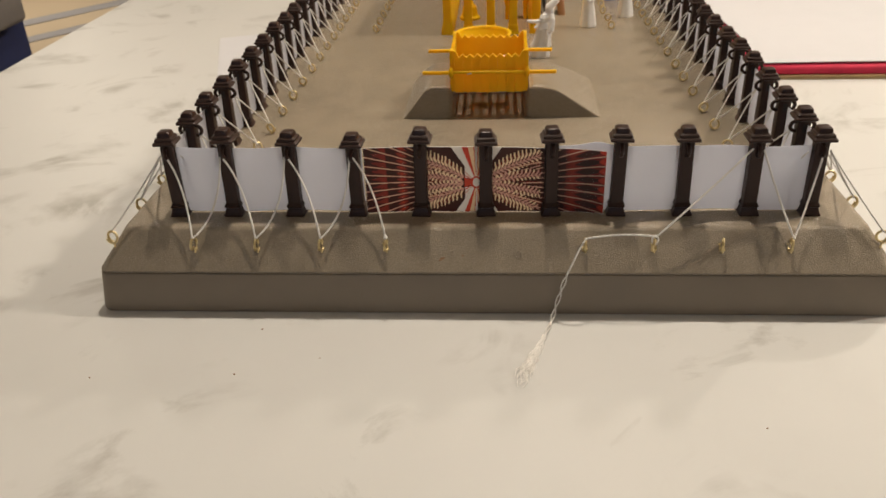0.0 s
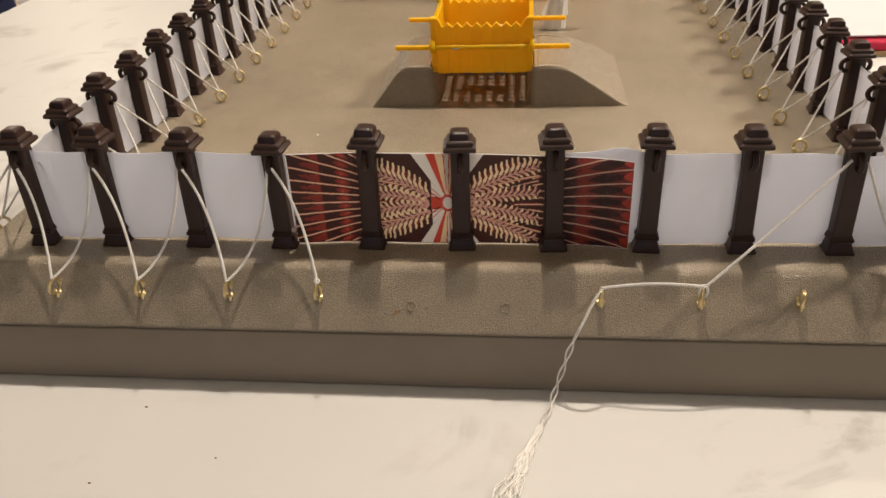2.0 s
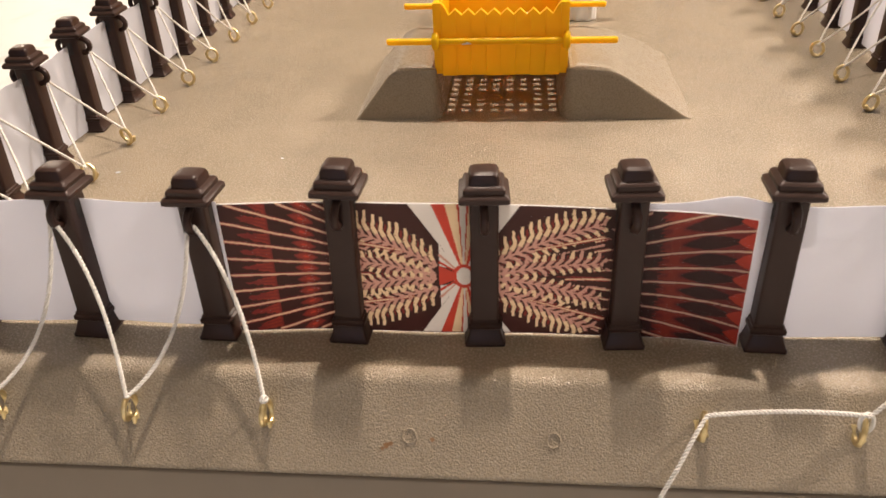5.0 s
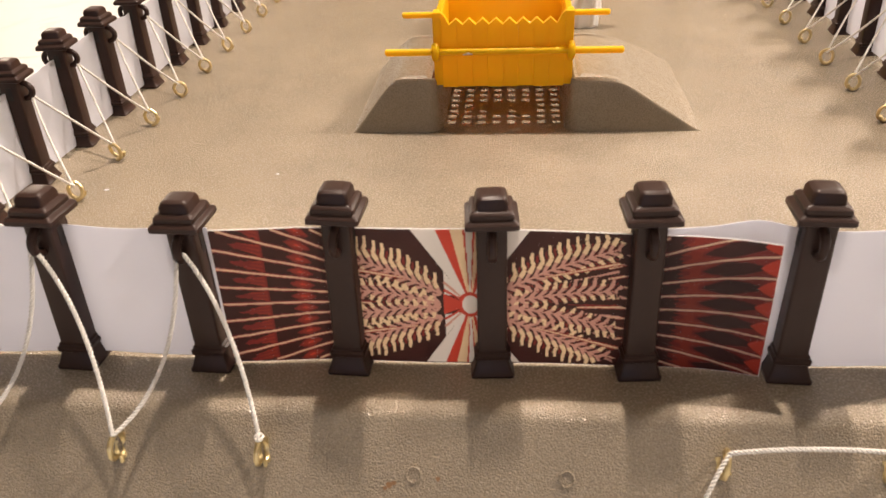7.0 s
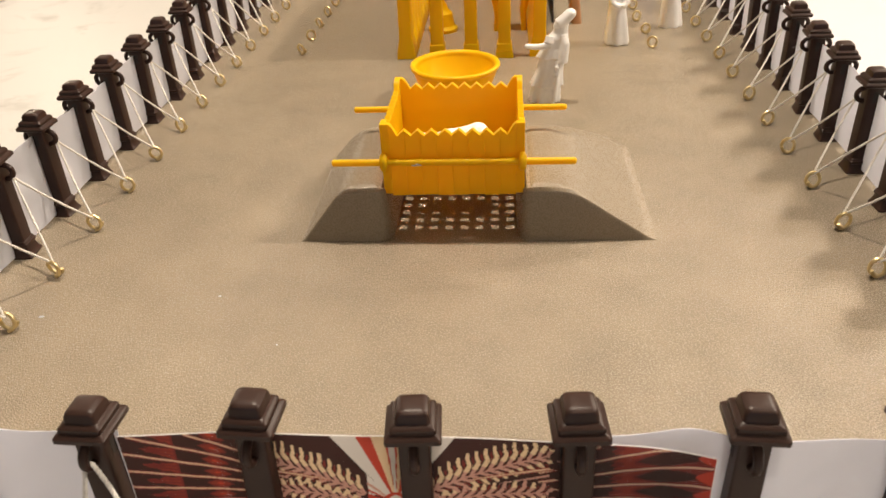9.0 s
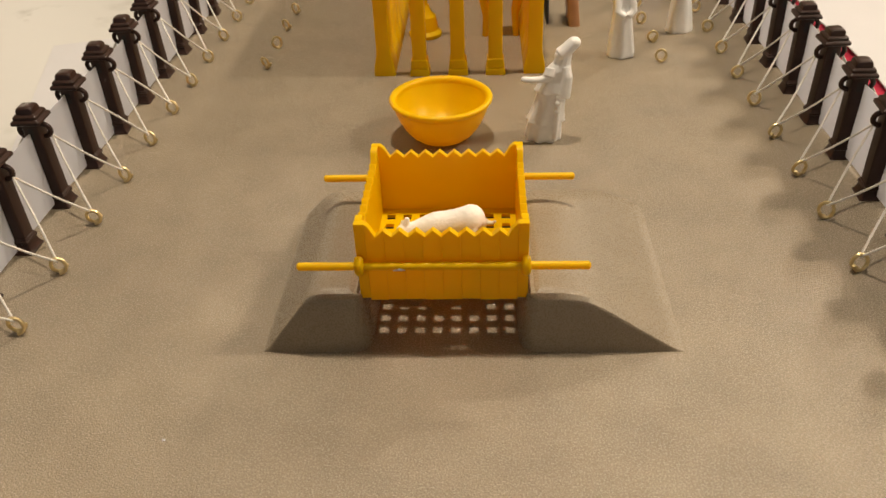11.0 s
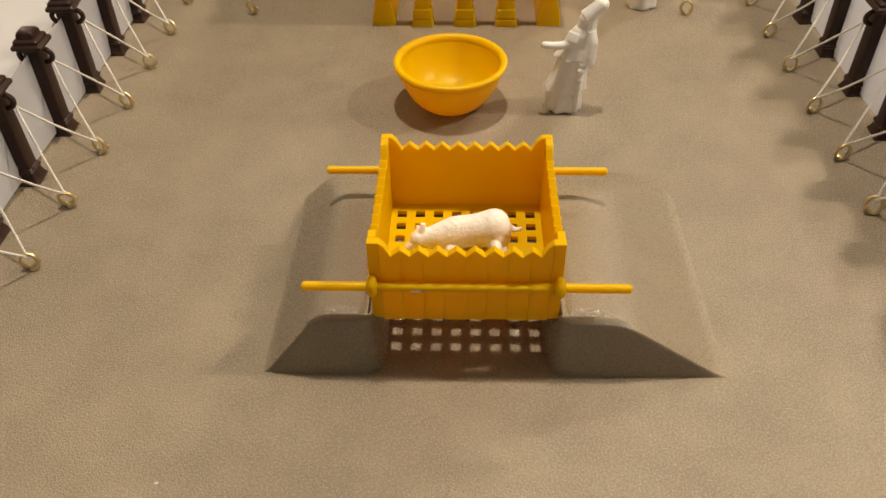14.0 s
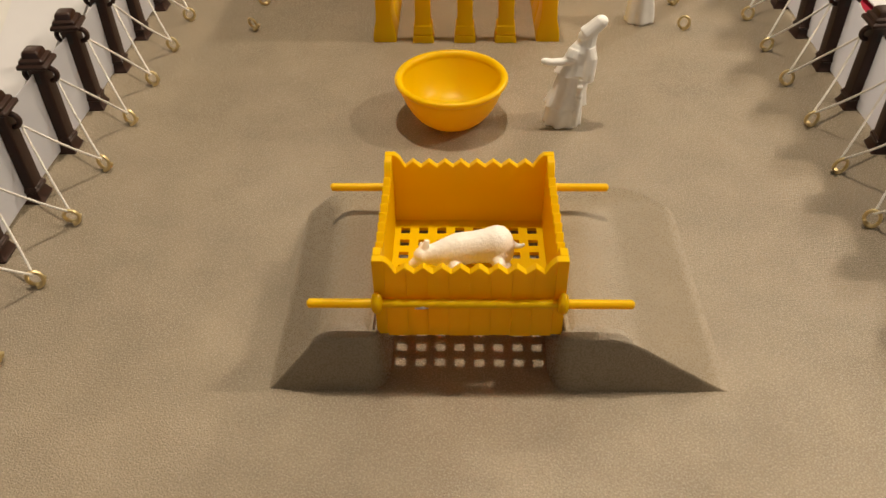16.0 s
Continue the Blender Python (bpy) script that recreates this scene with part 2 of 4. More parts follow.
def box(bm, x0, x1, y0, y1, z0, z1, bevel=0.0, segments=2, taper=0.0):
    """A box with rounded edges; taper: how far its top stands in on each side."""
    t = taper
    vs = [bm.verts.new(p) for p in ((x0, y0, z0), (x1, y0, z0), (x1, y1, z0), (x0, y1, z0), (x0 + t, y0 + t, z1), (x1 - t, y0 + t, z1),
                                    (x1 - t, y1 - t, z1), (x0 + t, y1 - t, z1))]
    fs = [bm.faces.new([vs[i] for i in f]) for f in ((3, 2, 1, 0), (4, 5, 6, 7), (0, 1, 5, 4), (1, 2, 6, 5), (2, 3, 7, 6), (3, 0, 4, 7))]
    if bevel:
        edges = list({e for f in fs for e in f.edges})
        bmesh.ops.bevel(bm, geom=edges, offset=bevel, segments=segments, affect="EDGES", profile=0.5)
    return bm


def rings(bm, loops, close=False, cap=True):
    """Skin over a list of loops of points, each of the same count."""
    rows = [[bm.verts.new(p) for p in loop] for loop in loops]
    n = len(rows[0])
    pairs = list(zip(rows, rows[1:])) + ([(rows[-1], rows[0])] if close else [])
    for a, b in pairs:
        for i in range(n):
            bm.faces.new((a[i], a[(i + 1) % n], b[(i + 1) % n], b[i]))
    if cap and not close:
        bm.faces.new(rows[0][::-1])
        bm.faces.new(rows[-1])
    return bm


def squircle(w, d, r, z, cx=0.0, cy=0.0, seg=3):
    """A rectangle of half sizes w, d with corners of radius r, counter-clockwise."""
    out = []
    for sx, sy, a0 in ((1, 1, 0), (-1, 1, 90), (-1, -1, 180), (1, -1, 270)):
        for i in range(seg + 1):
            a = radians(a0 + 90 * i / seg)
            out.append((cx + sx * (w - r) + r * math.cos(a), cy + sy * (d - r) + r * math.sin(a), z))
    return out


def tube(bm, pts, r, sides=8, closed=False, taper=None):
    """A round rod along points."""
    pts = [Vector(p) for p in pts]
    n = len(pts)
    loops, up = [], Vector((0.13, 0.27, 0.95)).normalized()
    for i, p in enumerate(pts):
        a, b = (pts[(i - 1) % n], pts[(i + 1) % n]) if closed else (pts[max(0, i - 1)], pts[min(n - 1, i + 1)])
        t = (b - a).normalized()
        if abs(t.dot(up)) > 0.97:
            up = Vector((0.9, 0.1, 0.3)).normalized()
        u = (up - t * up.dot(t)).normalized()
        up = u
        v = t.cross(u)
        rr = r * (taper(i / (n - 1)) if taper else 1)
        loops.append([p + (u * math.cos(k * 2 * math.pi / sides) + v * math.sin(k * 2 * math.pi / sides)) * rr for k in range(sides)])
    return rings(bm, loops, close=closed, cap=not closed)


def lathe(bm, profile, cx=0.0, cy=0.0, seg=48):
    loops = [[(cx + r * math.cos(2 * math.pi * k / seg), cy + r * math.sin(2 * math.pi * k / seg), z) for k in range(seg)] for r, z in profile]
    return rings(bm, loops, cap=True)


def ball(bm, c, rad, seg=16):
    geo = bmesh.ops.create_uvsphere(bm, u_segments=seg, v_segments=seg // 2 + 2, radius=1.0)
    for v in geo["verts"]:
        v.co = Vector((v.co.x * rad[0], v.co.y * rad[1], v.co.z * rad[2])) + Vector(c)


def strand_pair(bm, pts, r, pitch, sides=6, steps=1.0):
    """A string twisted of two strands along a smooth line."""
    pts = [Vector(p) for p in pts]
    lengths = [0.0]
    for a, b in zip(pts, pts[1:]):
        lengths.append(lengths[-1] + (b - a).length)
    total = lengths[-1]
    n = max(4, int(total / pitch * 8 * steps))
    for s in (0, math.pi):
        line, up = [], Vector((0.2, 0.1, 1)).normalized()
        for i in range(n + 1):
            d = total * i / n
            k = max(j for j in range(len(pts)) if lengths[j] <= d + 1e-9)
            k = min(k, len(pts) - 2)
            f = (d - lengths[k]) / max(1e-9, lengths[k + 1] - lengths[k])
            p, t = pts[k].lerp(pts[k + 1], f), (pts[k + 1] - pts[k]).normalized()
            u = (up - t * up.dot(t)).normalized()
            up = u
            a = 2 * math.pi * d / pitch + s
            line.append(p + (u * math.cos(a) + t.cross(u) * math.sin(a)) * r * 0.85)
        tube(bm, line, r, sides)
    return bm


def sag(a, b, drop=(0, 0, 0), n=10):
    """Points from a to b bowed by drop at the middle."""
    a, b, d = Vector(a), Vector(b), Vector(drop)
    return [a.lerp(b, i / n) + d * (4 * (i / n) * (1 - i / n)) for i in range(n + 1)]


# ---------------------------------------------------------------- the room
TOP = -32.3  # the table's top; the court's floor is at zero
FL = -945.0
RX0, RX1, RY0, RY1, CZ = -4200.0, 3400.0, -3000.0, 7600.0, 1520.0


def structure(name, bm, mat, label, category, smooth=False):
    return single(name, bm, mat, label, category, "", "structure", smooth)


structure("floor", box(bmesh.new(), RX0, RX1, RY0, RY1, FL - 60, FL), FLOOR, "pale beige smooth floor of the room", "floor")
structure("ceiling", box(bmesh.new(), RX0, RX1, RY0, RY1, CZ, CZ + 80), CEILING, "plain white ceiling", "ceiling")
structure("wall_west", box(bmesh.new(), RX0 - 120, RX0, RY0, RY1, FL, CZ), WALL, "plain warm white wall", "wall")
structure("wall_east", box(bmesh.new(), RX1, RX1 + 120, RY0, RY1, FL, CZ), WALL, "plain warm white wall", "wall")
structure("wall_north", box(bmesh.new(), RX0, RX1, RY1, RY1 + 120, FL, CZ), WALL, "plain warm white wall", "wall")
bm = bmesh.new()
for x0, x1, z0, z1 in ((RX0, -1500, FL, CZ), (900, RX1, FL, CZ), (-1500, 900, FL, -200), (-1500, 900, 1100, CZ)):
    box(bm, x0, x1, RY0 - 120, RY0, z0, z1)
structure("wall_south", bm, WALL, "plain warm white wall with a window opening", "wall")
# flat grey blue strips added to stand in for reflections on the far floor
for x, y, wide in ((-2500, 4730, 70), (-2430, 4130, 60)):
    mat = single("floor_reflection_band", box(bmesh.new(), -620, 620, -wide, wide, 0, 5, 2), REFLECTED_BAND, "long narrow grey blue band added for a reflection on the beige floor", "mat", "floor mats")
    mat.matrix_world = pose(x * MM, y * MM, FL * MM, 0, 0, 55)

# the table: a marble slab on a plain island body
single("table_slab", box(bmesh.new(), -386, 1250, -520, 1500, TOP - 30, TOP, 2.5, 3), MARBLE, "white marble countertop with soft grey veins", "countertop", "", "structure")
single("island_body", box(bmesh.new(), -250, 1150, -350, 1400, FL, TOP - 30, 3), CABINET, "plain white island body under the marble", "island", "", "structure")
# rings added round the two fill lamps, out of view
for x, y in ((1600, 1900), (-2900, 4300)):
    single("fill_downlight_ring", lathe(bmesh.new(), ((66, CZ - 0.5), (80, CZ - 3), (88, CZ - 1), (88, CZ + 4), (66, CZ + 4)), x, y, 40), CEILING,
           "white ring of an added, unseen ceiling fill light", "ceiling light", "ceiling lights")

for x, y, z in PENDANTS:
    p = thing("pendant_lamp", "small dark pendant lamp hanging over the table", "pendant lamp", "pendant lamps", at=(x * 1000, y * 1000, z * 1000))
    part("shade", rings(bmesh.new(), [[(r * math.cos(k * math.pi / 16), r * math.sin(k * math.pi / 16), h) for k in range(32)] for r, h in
                                      ((72, 34), (70, 34.5), (52, 62), (30, 80), (14, 92), (14, 94), (31, 82), (53, 64), (72, 36))], cap=False), BROWN, p)
    part("cord", tube(bmesh.new(), [(0, 0, 92), (0, 0, CZ - z * 1000)], 3.0, 8), BROWN, p)

# ---------------------------------------------------------------- the model's base
BX, BY0, BY1 = 153.5, -26.5, 530.0


def base_body():
    cy, hy = (BY0 + BY1) / 2, (BY1 - BY0) / 2
    profile = [(-1.6, -32.0), (-1.8, -31.0), (-0.25, -15.9), (-0.1, -15.6), (0.4, -15.45), (0.4, -14.95), (-0.05, -14.8), (-0.1, -14.6), (0.15, -14.2)]
    edge = radians(56.6)
    for k in range(10):
        a = edge * (1 - k / 9)
        profile.append((11.5 - 3.0 * math.sin(a), -3.0 * (1 - math.cos(a))))
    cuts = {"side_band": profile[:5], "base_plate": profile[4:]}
    return {name: rings(bmesh.new(), [squircle(BX - inset, hy - inset, 5, z, 0, cy, 6) for inset, z in some]) for name, some in cuts.items()}


base = thing("model_base", "taupe plastic model base with sloping rim on the marble", "model base", at=(0, 0, 0))
shell = base_body()
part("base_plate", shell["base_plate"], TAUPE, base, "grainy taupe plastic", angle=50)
part("side_band", shell["side_band"], SKIRT_SHADED, base, "smooth satin taupe side, its shade darkened into the colour", angle=50)


def smooth_min(a, b, k):
    h = max(k - abs(a - b), 0.0) / k
    return min(a, b) - h * h * k * 0.25


def mound_height(x, y):
    top = 15.9
    h = smooth_min(top, (x + 43.9) * top / 12.4, 4.0)
    h = smooth_min(h, (56.2 - x) * top / 24.4, 4.0)
    h = smooth_min(h, (178.0 - y) * top / 25.0, 5.0)
    # the side slopes run in a little towards the back
    if y > 120:
        h = smooth_min(h, (x + 43.9 + (168 - y) * 1.1) * top / 16.0, 4.0)
        h = smooth_min(h, (56.2 - x + (170 - y) * 1.2) * top / 22.0, 4.0)
    # front face and the walls of the passage, with a rounded corner between them
    dx, dy, r = abs(x - 0.2) - 17.7 - 0.15 * max(0.0, 109.5 - y), y - 103.7, 3.8
    if y > 150.5:
        d = dy
    elif dx < r and dy < r:
        d = r - math.hypot(r - dx, r - dy)
    else:
        d = min(dx, dy)
    crest = 12.4 + math.sqrt(max(0.0, 3.5 ** 2 - (3.5 - min(max(d, 0.0), 3.5)) ** 2)) + 1.2 * max(0.0, d - 3.5)
    h = smooth_min(h, smooth_min(d * 11.0, crest, 2.0), 2.6)
    # the ledge on which the altar stands
    if abs(x) < 20.4 and 107.6 < y < 150.0:
        h = min(h, 12.75)
    # a small fillet where it meets the court
    return max(-smooth_min(-h, 0.35, 2.0), -0.6)


def mound():
    bm = bmesh.new()
    xs = sorted([-50 + 0.9 * i for i in range(int(114 / 0.9) + 1)] + [s * (14.6 + 0.15 * i) + 0.07 for i in range(54) for s in (-1, 1)])
    ys = [100 + 0.15 * i for i in range(67)] + [110.1 + 0.9 * i for i in range(80)]
    rows = [[bm.verts.new((x, y, mound_height(x, y))) for x in xs] for y in ys]
    for a, b in zip(rows, rows[1:]):
        for i in range(len(xs) - 1):
            if max(v.co.z for v in (a[i], a[i + 1], b[i + 1], b[i])) > -0.3:
                bm.faces.new((a[i], a[i + 1], b[i + 1], b[i]))
    loose = [v for v in bm.verts if not v.link_faces]
    bmesh.ops.delete(bm, geom=loose, context="VERTS")
    return bm


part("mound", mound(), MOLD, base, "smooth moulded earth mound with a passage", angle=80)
for x in (-12.7, 12.7):
    bm = bmesh.new()
    tube(bm, [(x + 1.2 * math.cos(a * math.pi / 8), -22.6 + 0.72 * math.sin(a * math.pi / 8), -8.66 + 1.05 * math.sin(a * math.pi / 8)) for a in range(16)], 0.2, 6, True)
    part("plug_ring", bm, TAUPE, base, "moulded ring of a blank hole")

bm = bmesh.new()
for cx, cy, r0 in ((-16.8, -23.6, 0.55), (-16.0, -23.4, 0.4), (-17.5, -23.9, 0.35), (-8.6, -22.9, 0.4)):
    ring = [(cx + r0 * math.cos(a) * (1 + 0.3 * math.sin(3 * a)), cy + 0.55 * r0 * math.sin(a)) for a in [math.pi * k / 7 for k in range(14)]]
    bm.faces.new([bm.verts.new((x, y, -1.35 - (8.99 - (y - BY0)) * 1.456 + 0.05)) for x, y in ring])
part("rust_smudge", bm, RUST, base, "small orange rust smudges")
bm = bmesh.new()
ball(bm, (-103.4, -26.05, -21.4), (0.45, 0.25, 0.4), 8)
part("nick", bm, SLOT, base, "tiny dark nick in the side")

# ---------------------------------------------------------------- fence posts
SP = 25.4


def post_template():
    """A post with its front towards -y, a ring at front and back."""
    p = thing("fence_post", "dark brown plastic fence post with a stepped cap", "fence post", "fence posts")
    bm = bmesh.new()
    rings(bm, [squircle(w, w, 0.5, z) for w, z in ((2.6, 3.4), (2.55, 4.0), (2.45, 30.2), (2.5, 31.0))])
    shaft = part("shaft", bm, BROWN, p)
    bm = bmesh.new()
    rings(bm, [squircle(w, w, 0.45, z) for w, z in ((3.75, 0.0), (3.8, 0.5), (3.45, 1.0), (3.15, 2.0), (2.85, 3.0), (2.8, 3.3), (3.15, 3.6), (3.2, 4.3), (2.8, 4.7), (2.85, 5.0), (2.5, 5.4))])
    part("foot", bm, BROWN, p)
    bm = bmesh.new()
    rings(bm, [squircle(w, w, r, z) for w, r, z in ((2.5, 0.4, 30.2), (4.1, 0.4, 30.5), (4.35, 0.45, 30.7), (4.35, 0.45, 31.5), (4.05, 0.5, 31.9), (3.65, 0.5, 32.05), (3.55, 0.5, 32.2), (3.6, 0.5, 32.35),
                                                     (3.55, 0.5, 33.0), (3.2, 0.55, 33.4), (2.7, 0.55, 33.55), (2.6, 0.55, 33.75), (2.6, 0.6, 34.6), (2.35, 0.75, 35.3), (1.9, 0.75, 35.6), (1.3, 0.6, 35.7))])
    part("cap", bm, BROWN, p)
    for s in (-1, 1):
        bm = bmesh.new()
        arc = [(0, s * (2.4 + 2.3 * math.sin(a)), 27.0 + 2.2 * math.cos(a)) for a in [math.pi * 1.12 * k / 12 for k in range(13)]]
        tube(bm, arc, 0.8, 10, taper=lambda q: 1.0 if q < 0.95 else 0.7)
        part("ring", bm, BROWN, shaft)
        # no opening is cut; a thin dark plate paints the shade of the slot
        bm = bmesh.new()
        box(bm, *((2.49, 2.56) if s > 0 else (-2.56, -2.49)), -0.7, 0.7, 25.0, 28.6)
        part("slot", bm, SLOT, shaft, "narrow dark plate painted as a slot's shade")
    return p


rng = random.Random(7)
template = post_template()
posts_front = [(-123.9, -4.0)] + [(SP * (i - 6), -4.0) for i in range(2, 11)] + [(124.6, -4.0)]
LX, RX = -125.0, 126.4
NSIDE = 17
first = True
for (x, y), tall in zip(posts_front, (1.0, 1.02, 0.985, 0.955, 1.01, 0.975, 1.01, 1.005, 1.0, 1.0, 0.995)):
    m = pose(x * MM, y * MM, 0, rng.uniform(-1.0, 1.0), rng.uniform(-1.2, 1.2), rng.uniform(-4, 4)) @ Matrix.Diagonal((1, 1, tall, 1))
    if first:
        template.matrix_world, first = m, False
    else:
        copy_thing(template, m)
for side, x in ((-1, LX), (1, RX)):
    for k in range(1, NSIDE + 1):
        y = -4 + SP * k
        copy_thing(template, pose(x * MM, y * MM, 0, rng.uniform(-1.5, 1.5), rng.uniform(-1.5, 1.5), 90 * side + rng.uniform(-5, 5)) @ Matrix.Diagonal((1, 1, 0.955 + rng.uniform(-0.012, 0.012), 1)))

# ---------------------------------------------------------------- brass hooks


def hook_template():
    h = thing("rope_hook", "small open brass wire hook for the fence ropes", "hook", "rope hooks")
    bm = bmesh.new()
    tube(bm, [(0, 0, -1.6), (0, 0, 0.9)], 0.42, 8)
    part("stem", bm, BRASS, h)
    bm = bmesh.new()
    pts = []
    for k in range(25):
        a = radians(-90 + 440 * k / 24)
        pts.append((2.0 * math.cos(a), 1.6 * (k / 24) - 0.4, 2.85 + 2.3 * math.sin(a)))
    tube(bm, pts, 0.52, 8)
    part("eye", bm, BRASS, h)
    return h


hook = hook_template()
hook_used = False


def put_hook(x, y, z, turn, tilt=0.0, lean=0.0, label=""):
    global hook_used
    m = pose(x * MM, y * MM, z * MM, tilt, lean, turn)
    if not hook_used:
        hook.matrix_world, hook_used = m, True
        return hook
    return copy_thing(hook, m)


FH = [-114.0, -88.9, -63.5, -38.1, 38.1, 63.9, 89.2, 114.4]
for x in FH:
    put_hook(x, -21.9, -7.6, 88 + rng.uniform(-8, 8), 0, rng.uniform(-4, 4))
for side, x in ((-1, -147.4), (1, 147.4)):
    for k in range(-1, NSIDE):
        put_hook(x, -4 + SP * (k + 0.5) + 1.5 if k >= 0 else -19.5, -5.6, 180 * (side < 0) + rng.uniform(-15, 15), rng.uniform(-6, 6))
    for k in range(0, NSIDE):
        put_hook(109.0 * side, -4 + SP * (k + 0.5), 0, (0 if side < 0 else 180) + rng.uniform(-18, 18), rng.uniform(-10, 10))
for x, y0 in ((-82.0, 280.0), (82.5, 279.0)):
    for k in range(7):
        put_hook(x + rng.uniform(-0.5, 0.5), y0 + 22.5 * k, 0, rng.uniform(-30, 30), rng.uniform(-12, 12))

# ---------------------------------------------------------------- ropes
EYE_Z = 5.0


def front_loop(i):
    x, y = posts_front[i]
    return Vector((x, y - 3.9, 25.4))


def front_hook(i):
    return Vector((FH[i], -22.4, -1.9))


def rope(name, segments, r, pitch, label, twisted=True):
    ob = thing(name, label, "string", "fence ropes")
    for pts in segments:
        part("run", strand_pair(bmesh.new(), pts, r, pitch) if twisted else tube(bmesh.new(), pts, r * 1.7, 7), STRING, ob, angle=80)
    return ob


def knot(bm, c, r):
    c = Vector(c)
    for a, b in ((0, 0), (70, 40), (20, 100)):
        m = Euler((radians(a), radians(b), 0.3)).to_matrix()
        tube(bm, [c + m @ Vector((r * math.cos(t * math.pi / 6), r * math.sin(t * math.pi / 6), 0)) for t in range(12)], r * 0.42, 6, True)


segs = []
for i in range(4):
    segs.append(sag(front_loop(i), front_hook(i), (1.0, 1.6, 2.2), 12))
    if i < 3:
        segs.append(sag(front_hook(i), front_loop(i + 1) + Vector((-1.4, 0.6, 0.3)), (2.0, 1.0, -4.4), 12))
left_rope = rope("guy_string", segs, 0.24, 1.5, "white twisted string zigzagging between posts and hooks")
bm = bmesh.new()
knot(bm, front_hook(3) + Vector((0, 0, 0.6)), 0.62)
part("knot", bm, STRING, left_rope)

segs = [sag(front_loop(9) + Vector((-2.5, 0.5, 2.4)), front_hook(5) + Vector((0, 0, 0.7)), (0, 0, -0.6), 12),
        sag(front_hook(5) + Vector((0, 0, 0.9)), front_hook(4), (0, -0.6, 1.5), 12),
        sag(front_loop(9) + Vector((1.6, 0.5, 1.8)), front_hook(7), (0.3, 1.2, -1.4), 12),
        sag(front_hook(7), front_loop(10), (0.5, 1.0, -1.6), 12)]
right_rope = rope("guy_string", segs, 0.24, 1.5, "white twisted string tied along the rim hooks")
bm = bmesh.new()
tube(bm, [front_hook(5) + Vector((1.1 * math.cos(a * math.pi / 8) - 0.2, 0.3 * math.sin(a * math.pi / 8), -0.5 + 1.7 * math.sin(a * math.pi / 8))) for a in range(16)], 0.38, 7, True)
part("loop", bm, STRING, right_rope)

# loose end hanging over the rim onto the table, coming apart into threads
bm = bmesh.new()
start = front_hook(4)
mid = [start, Vector((36.0, -24.6, -4.2)), Vector((33.2, -27.6, -9.0)), Vector((30.6, -29.2, -14.5)), Vector((28.6, -30.4, -21.0)), Vector((26.6, -31.6, -28.0)), Vector((24.8, -36.0, TOP + 0.8)),
       Vector((22.0, -44.5, TOP + 0.8)), Vector((19.6, -50.5, TOP + 0.8))]


def glide(pts, n=6):
    """A smooth line through points."""
    out = []
    for i in range(len(pts) - 1):
        p0, p1, p2, p3 = pts[max(0, i - 1)], pts[i], pts[i + 1], pts[min(len(pts) - 1, i + 2)]
        for k in range(n):
            t = k / n
            out.append(0.5 * ((2 * p1) + (p2 - p0) * t + (2 * p0 - 5 * p1 + 4 * p2 - p3) * t * t + (3 * p1 - p0 - 3 * p2 + p3) * t ** 3))
    return out + [pts[-1]]


line = glide(mid)
strand_pair(bm, line[:19], 0.24, 1.5)
for s in (-1, 1):
    pts = []
    for i, p in enumerate(line[18:]):
        w = s * 0.75 * abs(math.sin(i * 0.55 + 0.1))
        pts.append(p + Vector((w, 0.25 * w, 0.1 * s)))
    strand_pair(bm, pts, 0.17, 1.6)
loose_end = single("loose_string", bm, STRING, "loose white string end hanging over the rim onto the marble", "string", angle=80)
bm = bmesh.new()
for k in range(34):
    lane = (k % 6) - 2.5
    a = Vector((22.4 + 0.18 * lane, -43.5 + rng.uniform(-1.5, 1.5), TOP + 0.7))
    e = Vector((13.6 + 0.95 * lane + rng.gauss(0, 0.6), -68.0 + 0.45 * lane + rng.gauss(0, 2.0), TOP + rng.uniform(0.2, 1.0)))
    turns, ph, pts = rng.uniform(2.0, 3.2), rng.uniform(0, 1.0) + lane, []
    for q in [n / 16 for n in range(17)]:
        w = (0.35 + 0.75 * q) * math.sin(2 * math.pi * turns * q + ph)
        p = a.lerp(e, q)
        pts.append((p.x + 0.9 * w, p.y - 0.35 * w, max(TOP + 0.12, p.z + 0.3 * math.sin(5 * q + ph))))
    tube(bm, pts, 0.12, 5)
part("frayed_tip", bm, FRAY, loose_end, "frayed translucent fibres")

